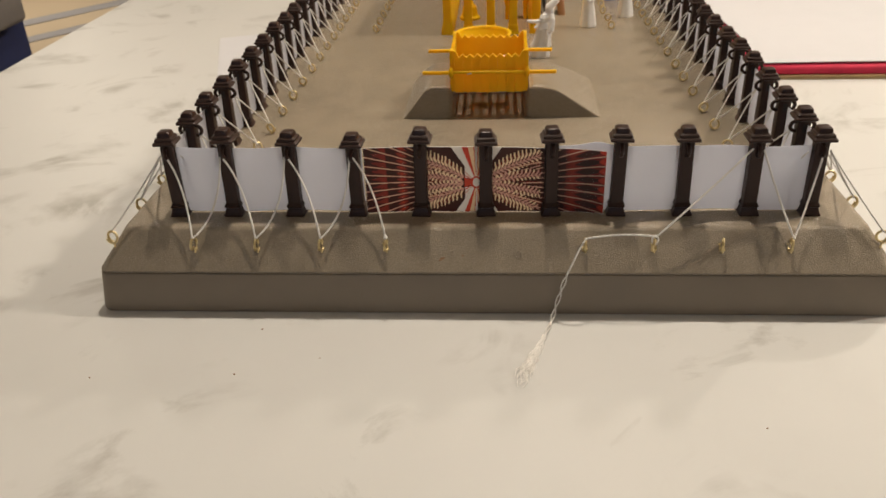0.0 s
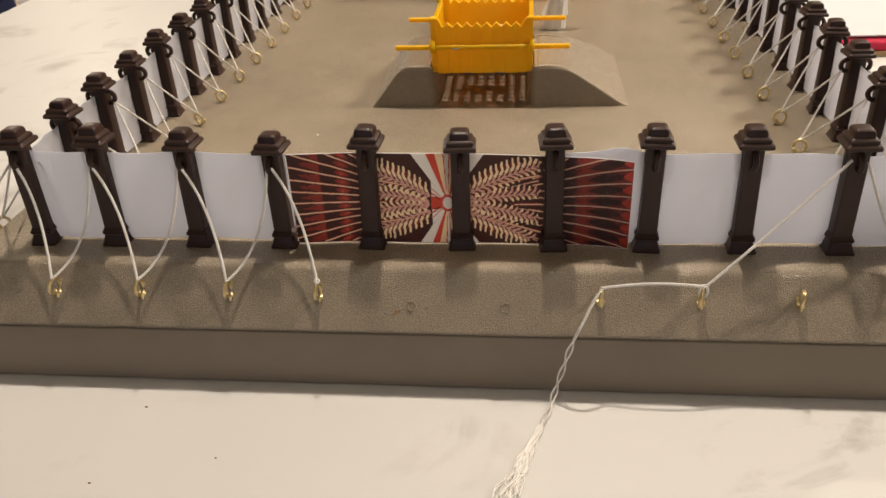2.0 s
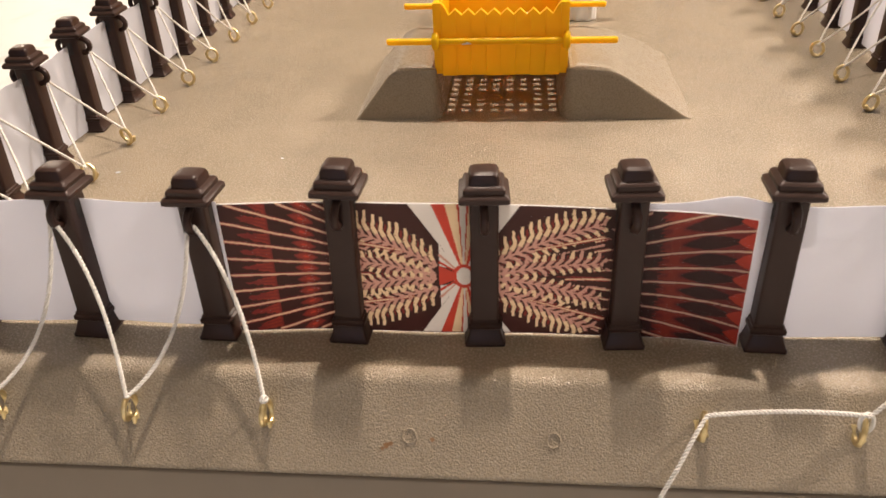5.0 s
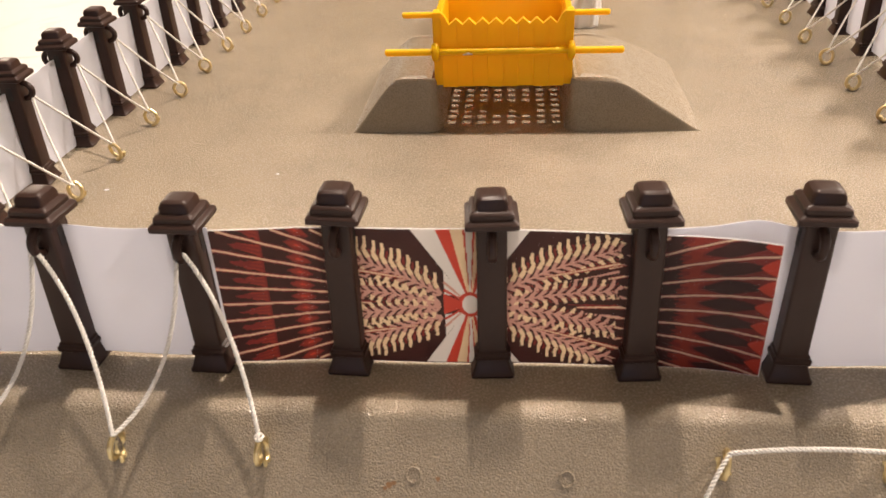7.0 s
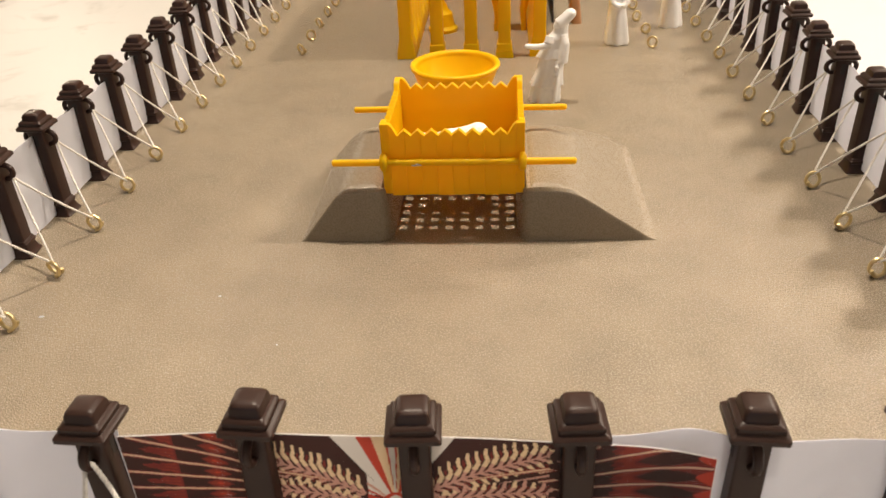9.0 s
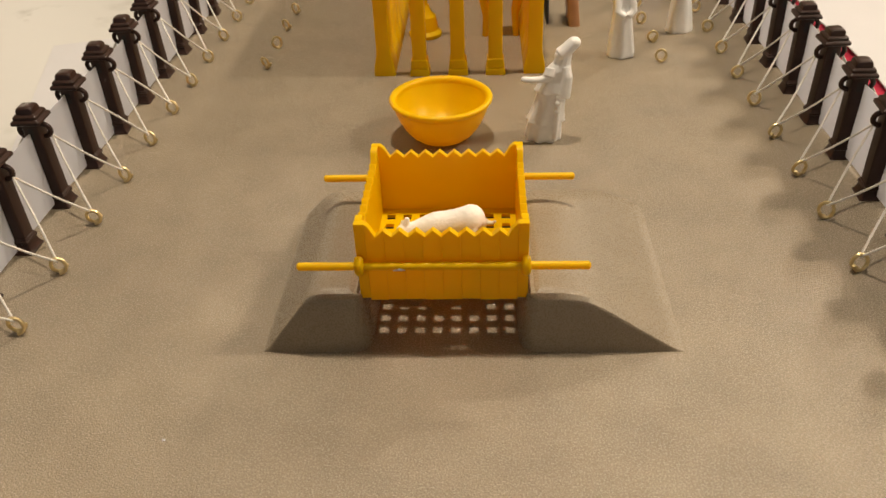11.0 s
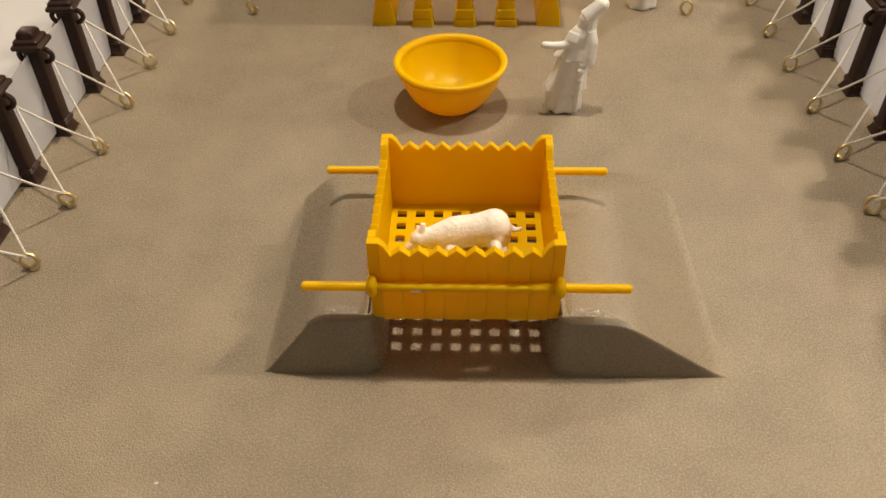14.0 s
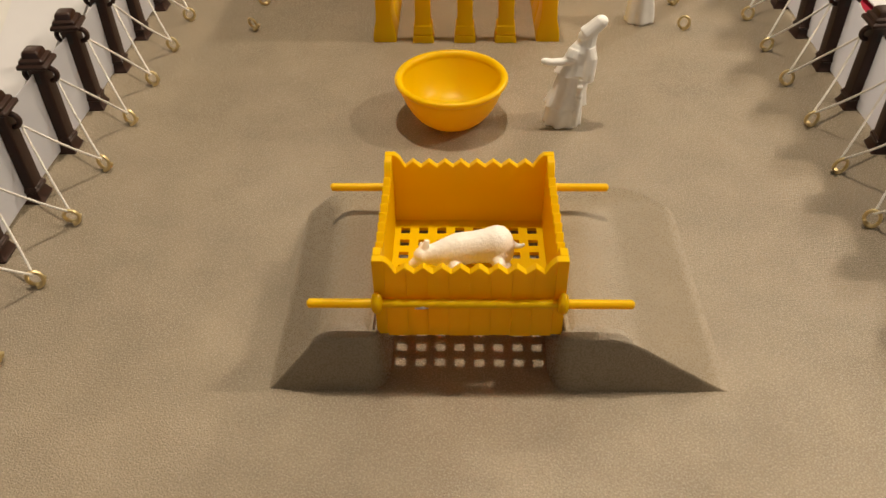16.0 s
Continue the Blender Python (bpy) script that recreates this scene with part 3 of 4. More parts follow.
# zigzag strings along the sides, inside and outside the fence
for side, px, inner in ((-1, LX, True), (-1, LX, False), (1, RX, True), (1, RX, False)):
    ob = thing("guy_string", "white string zigzagging from post rings to floor hooks" if inner else "white string from post rings down to rim hooks", "string", "fence ropes")
    hx = side * (108.8 if inner else 147.6)
    hz = EYE_Z - 0.6 if inner else EYE_Z - 5.9
    lx = px + (-side if inner else side) * 4.3
    corner = posts_front[0 if side < 0 else 10][0]
    runs = [] if inner else [(Vector((corner + side * 4.0, -4, 25.2)), Vector((hx, -19.5, hz)))]
    for k in range(0, NSIDE):
        a = Vector((lx, -4 + SP * k, 24.3)) if k else Vector((corner - (side * 4.0 if inner else -side * 4.0), -4, 25.2))
        hk = Vector((hx, -4 + SP * (k + 0.5) + (0 if inner else 1.5), hz))
        runs += [(a, hk), (hk, Vector((lx, -4 + SP * (k + 1), 24.3)))]
    if not inner:
        runs.append((Vector((corner + side * 4.0, -4, 25.6)), Vector((hx, -4 + SP * 1.5 + 1.5, hz))))
    for n, (p, q) in enumerate(runs):
        bow = (0, rng.uniform(-0.8, 0.8), rng.uniform(-0.7, 0.1))
        part("run", strand_pair(bmesh.new(), sag(p, q, bow, 8), 0.22, 1.6, 5, 0.75) if n < 17 else tube(bmesh.new(), sag(p, q, bow, 6), 0.36, 6), STRING, ob, angle=80)

# ---------------------------------------------------------------- paper hangings


def sheet(bm, fn, us, vs, thick, mat=0):
    """A thin bent sheet: fn(u, v, o) gives a place, o the distance along the sheet's face."""
    front = [[bm.verts.new(fn(u, v, thick)) for u in us] for v in vs]
    back = [[bm.verts.new(fn(u, v, 0)) for u in us] for v in vs]
    for j in range(len(vs) - 1):
        for i in range(len(us) - 1):
            f = bm.faces.new((front[j][i], front[j][i + 1], front[j + 1][i + 1], front[j + 1][i]))
            f.material_index = mat
            bm.faces.new((back[j][i], back[j + 1][i], back[j + 1][i + 1], back[j][i + 1]))
    nu, nv = len(us) - 1, len(vs) - 1
    for i in range(nu):
        bm.faces.new((back[0][i], back[0][i + 1], front[0][i + 1], front[0][i]))
        bm.faces.new((front[nv][i], front[nv][i + 1], back[nv][i + 1], back[nv][i]))
    for j in range(nv):
        bm.faces.new((front[j][0], front[j + 1][0], back[j + 1][0], back[j][0]))
        bm.faces.new((back[j][nu], back[j + 1][nu], front[j + 1][nu], front[j][nu]))
    return bm


def steps(a, b, n):
    return [a + (b - a) * i / n for i in range(n + 1)]


def front_paper(x0, x1, seed, z0, z1, y0=-3.4, lift=None):
    r = random.Random(seed)
    ph = [r.uniform(0, 6.28) for _ in range(3)]

    def fn(u, v, o):
        wave = 0.45 * math.sin(2 * math.pi * u / SP + ph[0]) * (0.4 + 0.6 * v) + 0.2 * math.sin(2 * math.pi * u / 61 + ph[1])
        top = z1 + 0.35 * math.sin(u / 17 + ph[2]) + (lift(u) if lift else 0)
        return (u, y0 + max(-0.15, wave + 0.3) - o, z0 + 0.25 * math.sin(u / 9 + ph[1]) + (top - z0) * v)
    return sheet(bmesh.new(), fn, steps(x0, x1, 60), steps(0, 1, 6), 0.18)


single("paper_hanging", front_paper(-122.0, -48.0, 3, 0.7, 28.0), PAPER, "plain white paper strip hung behind the front posts", "paper", "paper hangings")
single("paper_hanging", front_paper(27.0, 123.0, 5, 0.6, 27.4, -2.9, lambda u: 1.2 * math.exp(-((u - 43) / 5.0) ** 2)), PAPER,
       "plain white paper strip hung behind the front posts", "paper", "paper hangings")


def side_paper(side, x):
    r = random.Random(20 + side)
    amp = [r.uniform(0.3, 1.0) for _ in range(NSIDE + 2)]

    def fn(u, v, o):
        k = max(0, min(NSIDE, int((u + 4) / SP)))
        f = ((u + 4) / SP) % 1.0
        belly = amp[k] * math.sin(math.pi * f) * (1.9 if u < 130 else 0.9)
        crease = (1.5 if side < 0 and u < 135 else 0.45) * noise.noise(Vector((u / 7.5, v * 2.6 + 9 * side, 3.0)))
        belly += crease * math.sin(math.pi * min(1, 0.15 + f * 0.9))
        z0 = 1.0 + 0.5 * math.sin(u / 21)
        return (x + side * (0.8 + belly * (0.35 + 0.65 * math.sin(math.pi * v)) - o), u, z0 + (26.4 + 0.7 * math.sin(u / 13 + side) + 0.5 * noise.noise(Vector((u / 5.0, side, 1.0))) - z0) * v)
    return sheet(bmesh.new(), fn, steps(0.0, SP * NSIDE - 2, 330), steps(0, 1, 14), 0.18)


single("paper_hanging", side_paper(-1, LX), PAPER, "long white paper strip outside the side posts, slightly bulging", "paper", "paper hangings")
single("paper_hanging", side_paper(1, RX), PAPER, "long white paper strip outside the side posts, slightly bulging", "paper", "paper hangings")

# ---------------------------------------------------------------- printed banner
BU0, BU1, BZ0, BZ1 = -47.2, 46.2, 0.4, 28.2


def banner_place(u, v, o):
    """u along the banner in mm, v height in mm."""
    y = -3.75
    if u > 30:
        f = (u - 30) / (BU1 - 30)
        y -= 2.6 * f * f
    if u < -32:
        f = (-32 - u) / (-32 - BU0)
        y -= 0.9 * f
    y += 0.18 * math.sin(u / 6.0)
    droop = 1.5 * max(0, (u + 5) / 51.0)
    return (u - 0.25 * max(0, (u - 30) / 16.0), y - o, v - droop * (v / 28.0))


def banner():
    bm = sheet(bmesh.new(), banner_place, steps(BU0, BU1, 70), steps(BZ0, BZ1, 6), 0.12, 0)
    shapes = []

    def poly(pts, mat, o):
        shapes.append((o, len(shapes), pts, mat))

    def stroke(pts, w0, w1, mat, o):
        """A line of changing width, in short quads."""
        n = len(pts)
        for i in range(n - 1):
            (u0, v0), (u1, v1) = pts[i], pts[i + 1]
            d = math.hypot(u1 - u0, v1 - v0) or 1
            nx, ny = -(v1 - v0) / d, (u1 - u0) / d
            a = (w0 + (w1 - w0) * i / (n - 1)) / 2
            b = (w0 + (w1 - w0) * (i + 1) / (n - 1)) / 2
            if not (BZ0 < v0 < BZ1 and BZ0 < v1 < BZ1):
                continue
            poly([(u0 + nx * a, v0 + ny * a), (u0 - nx * a, v0 - ny * a), (u1 - nx * b, v1 - ny * b), (u1 + nx * b, v1 + ny * b)], mat, o)

    DARK, REDM, DEEP, CREAM, PINK, GREY, BRICK = 1, 2, 3, 4, 5, 6, 7
    r = random.Random(11)
    sun = (-3.6, 13.2)
    at = lambda u, deg: (u, sun[1] + abs(u - sun[0]) * math.tan(radians(deg)))

    def lens_shape(side, u0, u1, deg, half, mat, o, point=0.5, ragged=0.25):
        """A lens between two rays, widest at point; its edge is ragged."""
        up, down = [], []
        for k in range(9):
            q = k / 8
            u = u0 + (u1 - u0) * q
            g = (q / point if q < point else (1 - q) / (1 - point)) ** 0.7
            up.append(at(u, deg + half * (g + r.uniform(-ragged, ragged) * (0 < k < 8))))
            down.append(at(u, deg - half * (g + r.uniform(-ragged, ragged) * (0 < k < 8))))
        for a, b, c, d in zip(up, up[1:], down[1:], down):
            poly([a, b, c, d], mat, o)

    STEP = 4.8

    def tooth(u0, deg0, h0, u1, deg1, mat, o):
        """A flame: its base across a ray's gap at u0, its tip at u1."""
        poly([at(u0, deg0 - h0), at(u0, deg0 + h0), at(u1, deg1)], mat, o)

    for side in (-1, 1):
        lo, hi = (BU0, -21.0) if side < 0 else (19.5, BU1)
        inner, outer = (hi, lo) if side < 0 else (lo, hi)
        half = STEP / 2
        for k in range(-6, 7):
            deg = (k + 0.5) * STEP
            if side < 0:
                # flames with a straight edge, tapering outwards, then a row of round red spots
                lens_shape(side, -44.6, -38.9, deg, half * 0.62, DEEP, 0.206, 0.85, 0.3)
                poly([at(-38.7, deg - half), at(-38.7, deg + half), at(-39.5, deg + half), at(-39.5, deg - half)], DEEP, 0.208)
                for q in (-0.5, 0.05, 0.55):
                    tooth(-39.0, deg + q * half, half * 0.17, -41.4 - r.uniform(0, 2.4), deg + q * half * 0.6, BRICK, 0.211)
                lens_shape(side, -34.9, -30.4, deg, half * 0.80, DEEP, 0.210, 0.5, 0.12)
                lens_shape(side, -34.4, -30.9, deg, half * 0.56, BRICK, 0.214, 0.5, 0.15)
                lens_shape(side, -33.3, -32.0, deg, half * 0.2, REDM, 0.215, 0.5, 0.2)
            else:
                for a, b in zip(steps(34.0, 46.15, 12), steps(34.0, 46.15, 12)[1:]):
                    poly([at(a, deg - half), at(a, deg + half), at(b, deg + half), at(b, deg - half)], DEEP, 0.206)
                tooth(34.0, deg, half * 0.9, 30.4, deg + r.uniform(-0.6, 0.6), DEEP, 0.208)
                poly([at(32.6, deg - half), at(32.6, deg + half), at(34.2, deg + half), at(34.2, deg - half)], BRICK, 0.211)
                for q in (-1, 1):
                    for i in range(5):
                        u, w = 34.2 + 0.9 * i, 35.1 + 0.9 * i
                        poly([at(u, deg + q * half), at(u, deg + q * half * (0.3 + 0.126 * i)), at(w, deg + q * half * (0.426 + 0.126 * i)), at(w, deg + q * half)], BRICK, 0.212)
                    tooth(32.7, deg + q * half * 0.5, half * 0.3, 31.0 - r.uniform(0, 0.8), deg + q * half * 0.5, BRICK, 0.2125)
                lens_shape(side, 34.6, 44.8, deg, half * 0.84, DARK, 0.215, 0.42, 0.05)
                poly([at(46.3, deg - half * 0.9), at(46.3, deg + half * 0.9), at(44.6, deg + half * 0.5), at(43.4, deg), at(44.6, deg - half * 0.5)], REDM, 0.217)
            for mat, w0, w1, o in ((DEEP, 0.7, 0.8, 0.219), (PINK, 0.40, 0.46, 0.222), (CREAM, 0.18, 0.2, 0.228)):
                pts = [at(u, k * STEP + 0.06 * math.sin(u * 1.3 + k)) for u in steps(inner, outer, 20)]
                stroke(pts, w0, w1, mat, o)
    # wedges of light above and below the sun
    fans = ((56, 71.5, GREY), (71.5, 80.5, REDM), (80.5, 86, CREAM), (86, 87.5, REDM), (87.5, 92.5, GREY), (92.5, 94, REDM), (94, 102, CREAM), (102, 110.5, REDM), (110.5, 123, GREY))
    for sgn in (1, -1):
        for a0, a1, mat in fans:
            for q in steps(0, 1, 3)[:-1]:
                b0, b1 = a0 + (a1 - a0) * q, a0 + (a1 - a0) * (q + 1 / 3)
                pts = []
                for a, far in ((b0, 0), (b1, 0), (b1, 1), (b0, 1)):
                    ca, sa = math.cos(radians(a)), math.sin(radians(a)) * sgn
                    lim = ((BZ1 - 0.15 - sun[1]) if sgn > 0 else (sun[1] - BZ0 - 0.2)) / abs(sa) if far else 1.8
                    pts.append((sun[0] + lim * ca, sun[1] + lim * sa))
                poly(pts, mat, 0.21)
    for s in (-1, 1):
        for t in (-1, 1):
            poly([(sun[0] + s * 0.9, sun[1] + t * 1.4), (sun[0] + s * 4.5, sun[1] + t * 6.8), (sun[0] + s * 4.5, sun[1] + t * 2.1)], GREY, 0.2095)
            for a in (34, 46):
                c, d = math.cos(radians(a)), math.sin(radians(a)) * t
                stroke([(sun[0] + s * 1.8 * c, sun[1] + 1.8 * d), (sun[0] + s * 4.5, sun[1] + 4.5 * d / c)], 0.3, 0.5, REDM if a == 34 else PINK, 0.22)
        poly([(sun[0] + s * 1.0, sun[1] + 0.5), (sun[0] + s * 4.7, sun[1] + 2.3), (sun[0] + s * 4.7, sun[1] - 2.1), (sun[0] + s * 1.0, sun[1] - 0.5)], REDM, 0.223)
    poly([(sun[0] + 2.15 * math.cos(a * math.pi / 9), sun[1] + 2.6 * math.sin(a * math.pi / 9)) for a in range(18)], REDM, 0.24)
    poly([(sun[0] + 1.4 * math.cos(a * math.pi / 9), sun[1] + 1.9 * math.sin(a * math.pi / 9)) for a in range(18)], GREY, 0.26)
    # feathers on both sides of the sun
    plumes = (((-8.6, 15.4), (-24.4, 22.6), 5.4, 3.2), ((-8.8, 13.4), (-24.0, 15.8), 3.2, 2.3), ((-8.8, 12.8), (-24.0, 10.4), 2.3, 3.4), ((-8.6, 10.6), (-23.6, 4.4), 3.2, 5.0),
              ((1.4, 15.8), (20.8, 25.0), 5.4, 3.2), ((1.6, 13.4), (20.8, 16.6), 3.3, 2.2), ((1.6, 12.8), (20.0, 9.0), 2.2, 3.3), ((1.4, 10.4), (18.4, 2.4), 3.2, 4.8))
    for a, b, up_long, down_long in plumes:
        a, b = Vector(a), Vector(b)
        d = (b - a).normalized()
        nrm = Vector((-d.y, d.x))
        if nrm.y < 0:
            nrm = -nrm
        bow = lambda q: a.lerp(b, q) + nrm * (0.5 * math.sin(math.pi * q))
        # the dark body of the feather under its barbs
        for t, ln in ((1, up_long), (-1, down_long)):
            q = [bow(k / 6) for k in range(7)]
            w = [bow(k / 6) + nrm * t * ln * 0.7 * math.sin(math.pi * (0.15 + 0.8 * k / 6)) + d * 1.5 for k in range(7)]
            for i in range(6):
                poly([tuple(q[i]), tuple(q[i + 1]), tuple(w[i + 1]), tuple(w[i])], DEEP, 0.224)
        stroke([tuple(bow(q)) for q in steps(0, 1, 8)], 0.46, 0.28, PINK, 0.238)
        n = int((b - a).length / 1.66)
        for k in range(0, n + 2):
            q = k / (n + 1)
            p = bow(min(q, 1))
            swell = 0.66 + 0.4 * math.sin(math.pi * min(1, q * 0.7 + 0.15))
            for t, ln in ((1, up_long), (-1, down_long)):
                outer_side = ln > 3.5
                ln *= swell * r.uniform(0.92, 1.08)
                e = p + d * ln * 0.60 + nrm * t * ln * 0.82
                c = p.lerp(e, 0.5) + d * 0.16 * ln - nrm * t * 0.1
                line = [tuple(p), tuple(p.lerp(c, 0.5)), tuple(c), tuple(c.lerp(e, 0.5) - d * 0.04 * ln), tuple(e)]
                lay = 0.0 if t > 0 else 0.0005
                stroke(line, 1.05, 1.3, DARK, 0.229 + lay)
                stroke(line[:3], 0.52, 0.74, PINK, 0.233 + lay)
                stroke(line[1:] if outer_side else line[2:], 0.86, 0.50, CREAM if outer_side or r.random() < 0.7 else PINK, 0.235 + lay)
    for k in range(-5, 6):
        stroke([at(u, k * STEP * 1.1 + 1.0) for u in steps(13.0, 22.0, 6)], 0.2, 0.5, PINK if k % 2 else DEEP, 0.221)
        stroke([at(u, k * STEP * 1.1 + 1.0) for u in steps(-24.5, -16.0, 6)], 0.5, 0.2, PINK if k % 2 else DEEP, 0.221)
    for u0, v0, u1, v1 in ((9.0, 19.0, 22.5, 22.6), (14.5, 13.0, 22.5, 13.4), (8.0, 8.2, 22.0, 4.4), (-14.0, 18.4, -24.5, 20.2), (-13.0, 8.6, -24.5, 6.6)):
        for mat, w, o in ((BRICK, 0.9, 0.2362), (PINK, 0.5, 0.2364), (CREAM, 0.24, 0.2366)):
            stroke([(u0 + (u1 - u0) * q, v0 + (v1 - v0) * q) for q in steps(0, 1, 6)], w * 0.5, w, mat, o)
    # scalloped dark border beside the feathers
    for k in range(13):
        v = BZ0 + (BZ1 - BZ0) * (k + 0.5) / 13
        poly([(23.0, v + 1.0), (21.2, v + 0.5), (21.2, v - 0.5), (23.0, v - 1.0)], DARK, 0.27)
    # all shapes are printed as fine dots on one layer of ink, later ones over earlier ones, on a dark ground
    dot = 0.17
    nu, nv = int((BU1 - BU0 - 0.1) / dot), int((BZ1 - BZ0 - 0.2) / dot)
    ink = np.full((nu, nv), DARK, dtype=int)
    us = BU0 + 0.05 + dot * (np.arange(nu) + 0.5)
    vs = BZ0 + 0.1 + dot * (np.arange(nv) + 0.5)
    for o, order, pts, mat in sorted(shapes, key=lambda q: q[:2]):
        pu, pv = [p[0] for p in pts], [p[1] for p in pts]
        i0, i1 = np.searchsorted(us, (min(pu), max(pu)))
        j0, j1 = np.searchsorted(vs, (min(pv), max(pv)))
        if i1 <= i0 or j1 <= j0:
            continue
        gu, gv = np.meshgrid(us[i0:i1], vs[j0:j1], indexing="ij")
        inside = np.zeros(gu.shape, dtype=bool)
        for (a, b), (c, d) in zip(pts, pts[1:] + pts[:1]):
            if b != d:
                inside ^= ((b > gv) != (d > gv)) & (gu < (c - a) * (gv - b) / (d - b) + a)
        ink[i0:i1, j0:j1][inside] = mat
    for j in range(nv):
        i = 0
        while i < nu:
            k = i + 1
            while k < nu and k - i < 9 and ink[k, j] == ink[i, j]:
                k += 1
            u0, u1, v0, v1 = BU0 + 0.05 + dot * i, BU0 + 0.05 + dot * k, BZ0 + 0.1 + dot * j, BZ0 + 0.1 + dot * (j + 1)
            f = bm.faces.new([bm.verts.new(banner_place(u, v, 0.16)) for u, v in ((u0, v0), (u1, v0), (u1, v1), (u0, v1))])
            f.material_index = int(ink[i, j])
            i = k
    return bm


single("printed_banner", banner(), [BACKING, PRINT_DARK, PRINT_RED, PRINT_DEEP, PRINT_CREAM, PRINT_PINK, PRINT_GREY, PRINT_BRICK],
       "printed paper banner with dark red rays and feathers round a sun", "banner", smooth=False)

# ---------------------------------------------------------------- the altar
AX0, AX1, AY0, AY1 = -19.7, 19.9, 108.7, 147.4
ABOT, ATOP, HORN = 12.9, 31.0, 33.8
altar = thing("altar_model", "bright yellow plastic open altar box with carrying rods", "altar model", at=(0, 0, 0))


def saw_profile(a, b, teeth, inset):
    """The top line of a wall from a to b: horns at its ends and teeth between."""
    pts = [(a, HORN), (a + inset, HORN), (a + inset + 1.0, HORN - 1.0), (a + inset + 2.3, ATOP - 0.7)]
    lo, hi = a + inset + 2.3, b - inset - 2.3
    for k in range(teeth):
        pts.append((lo + (hi - lo) * (k + 0.5) / teeth, ATOP + 1.0))
        pts.append((lo + (hi - lo) * (k + 1) / teeth, ATOP - 0.7))
    pts += [(b - inset - 1.0, HORN - 1.0), (b - inset, HORN), (b, HORN)]
    return pts


def saw_wall(a, b, teeth, thick, place):
    """place(s, z, o): o 0 at the outside and thick at the inside."""
    bm = bmesh.new()
    top = saw_profile(a, b, teeth, 2.4)
    rows = []
    for o in (0, thick):
        rows.append(([bm.verts.new(place(s, ABOT, o)) for s, z in top], [bm.verts.new(place(s, z, o)) for s, z in top]))
    (lo0, hi0), (lo1, hi1) = rows
    n = len(top)
    for i in range(n - 1):
        bm.faces.new((lo0[i], lo0[i + 1], hi0[i + 1], hi0[i]))
        bm.faces.new((lo1[i + 1], lo1[i], hi1[i], hi1[i + 1]))
        bm.faces.new((hi0[i], hi0[i + 1], hi1[i + 1], hi1[i]))
        bm.faces.new((lo0[i + 1], lo0[i], lo1[i], lo1[i + 1]))
    bm.faces.new((lo0[0], hi0[0], hi1[0], lo1[0]))
    bm.faces.new((lo0[-1], lo1[-1], hi1[-1], hi0[-1]))
    bmesh.ops.recalc_face_normals(bm, faces=bm.faces)
    bmesh.ops.bevel(bm, geom=[e for e in bm.edges if e.calc_face_angle(0) > 0.5], offset=0.16, segments=1, affect="EDGES")
    return bm


W = 1.7


def plank_wall(a, b, teeth, thick, planks):
    """The front wall as planks side by side, cut from one line of horns and teeth; each stands a little in or out."""
    top = saw_profile(a, b, teeth, 2.4)

    def height(x):
        for (x0, z0), (x1, z1) in zip(top, top[1:]):
            if x0 <= x <= x1 and x1 > x0:
                return z0 + (z1 - z0) * (x - x0) / (x1 - x0)
        return HORN
    cuts = [a, a + 2.4] + [a + 2.4 + (b - a - 4.8) * k / planks for k in range(1, planks)] + [b - 2.4, b]
    for k, (c0, c1) in enumerate(zip(cuts, cuts[1:])):
        xs = [c0 + 0.006] + [x for x, z in top if c0 + 0.05 < x < c1 - 0.05] + [c1 - 0.006]
        edge = k in (0, planks + 1)
        y = AY0 - (0.10 if edge else 0.03 + 0.05 * (k % 2))
        low = ABOT - (0.1 if edge else 0.5 + 0.22 * ((k * 5) % 3) / 2)
        bm = bmesh.new()
        loop = [(c1 - 0.006, low), (c0 + 0.006, low)] + [(x, height(x)) for x in xs]
        front = [bm.verts.new((x, y, z)) for x, z in loop]
        back = [bm.verts.new((x, AY0 + thick, z)) for x, z in loop]
        bm.faces.new(front)
        bm.faces.new(back[::-1])
        for i in range(len(loop)):
            bm.faces.new((front[i], back[i], back[(i + 1) % len(loop)], front[(i + 1) % len(loop)]))
        bmesh.ops.recalc_face_normals(bm, faces=bm.faces)
        bmesh.ops.bevel(bm, geom=[e for e in bm.edges if e.calc_face_angle(0) > 0.5], offset=0.08, segments=1, affect="EDGES")
        part("board", bm, GOLD, altar, angle=25)


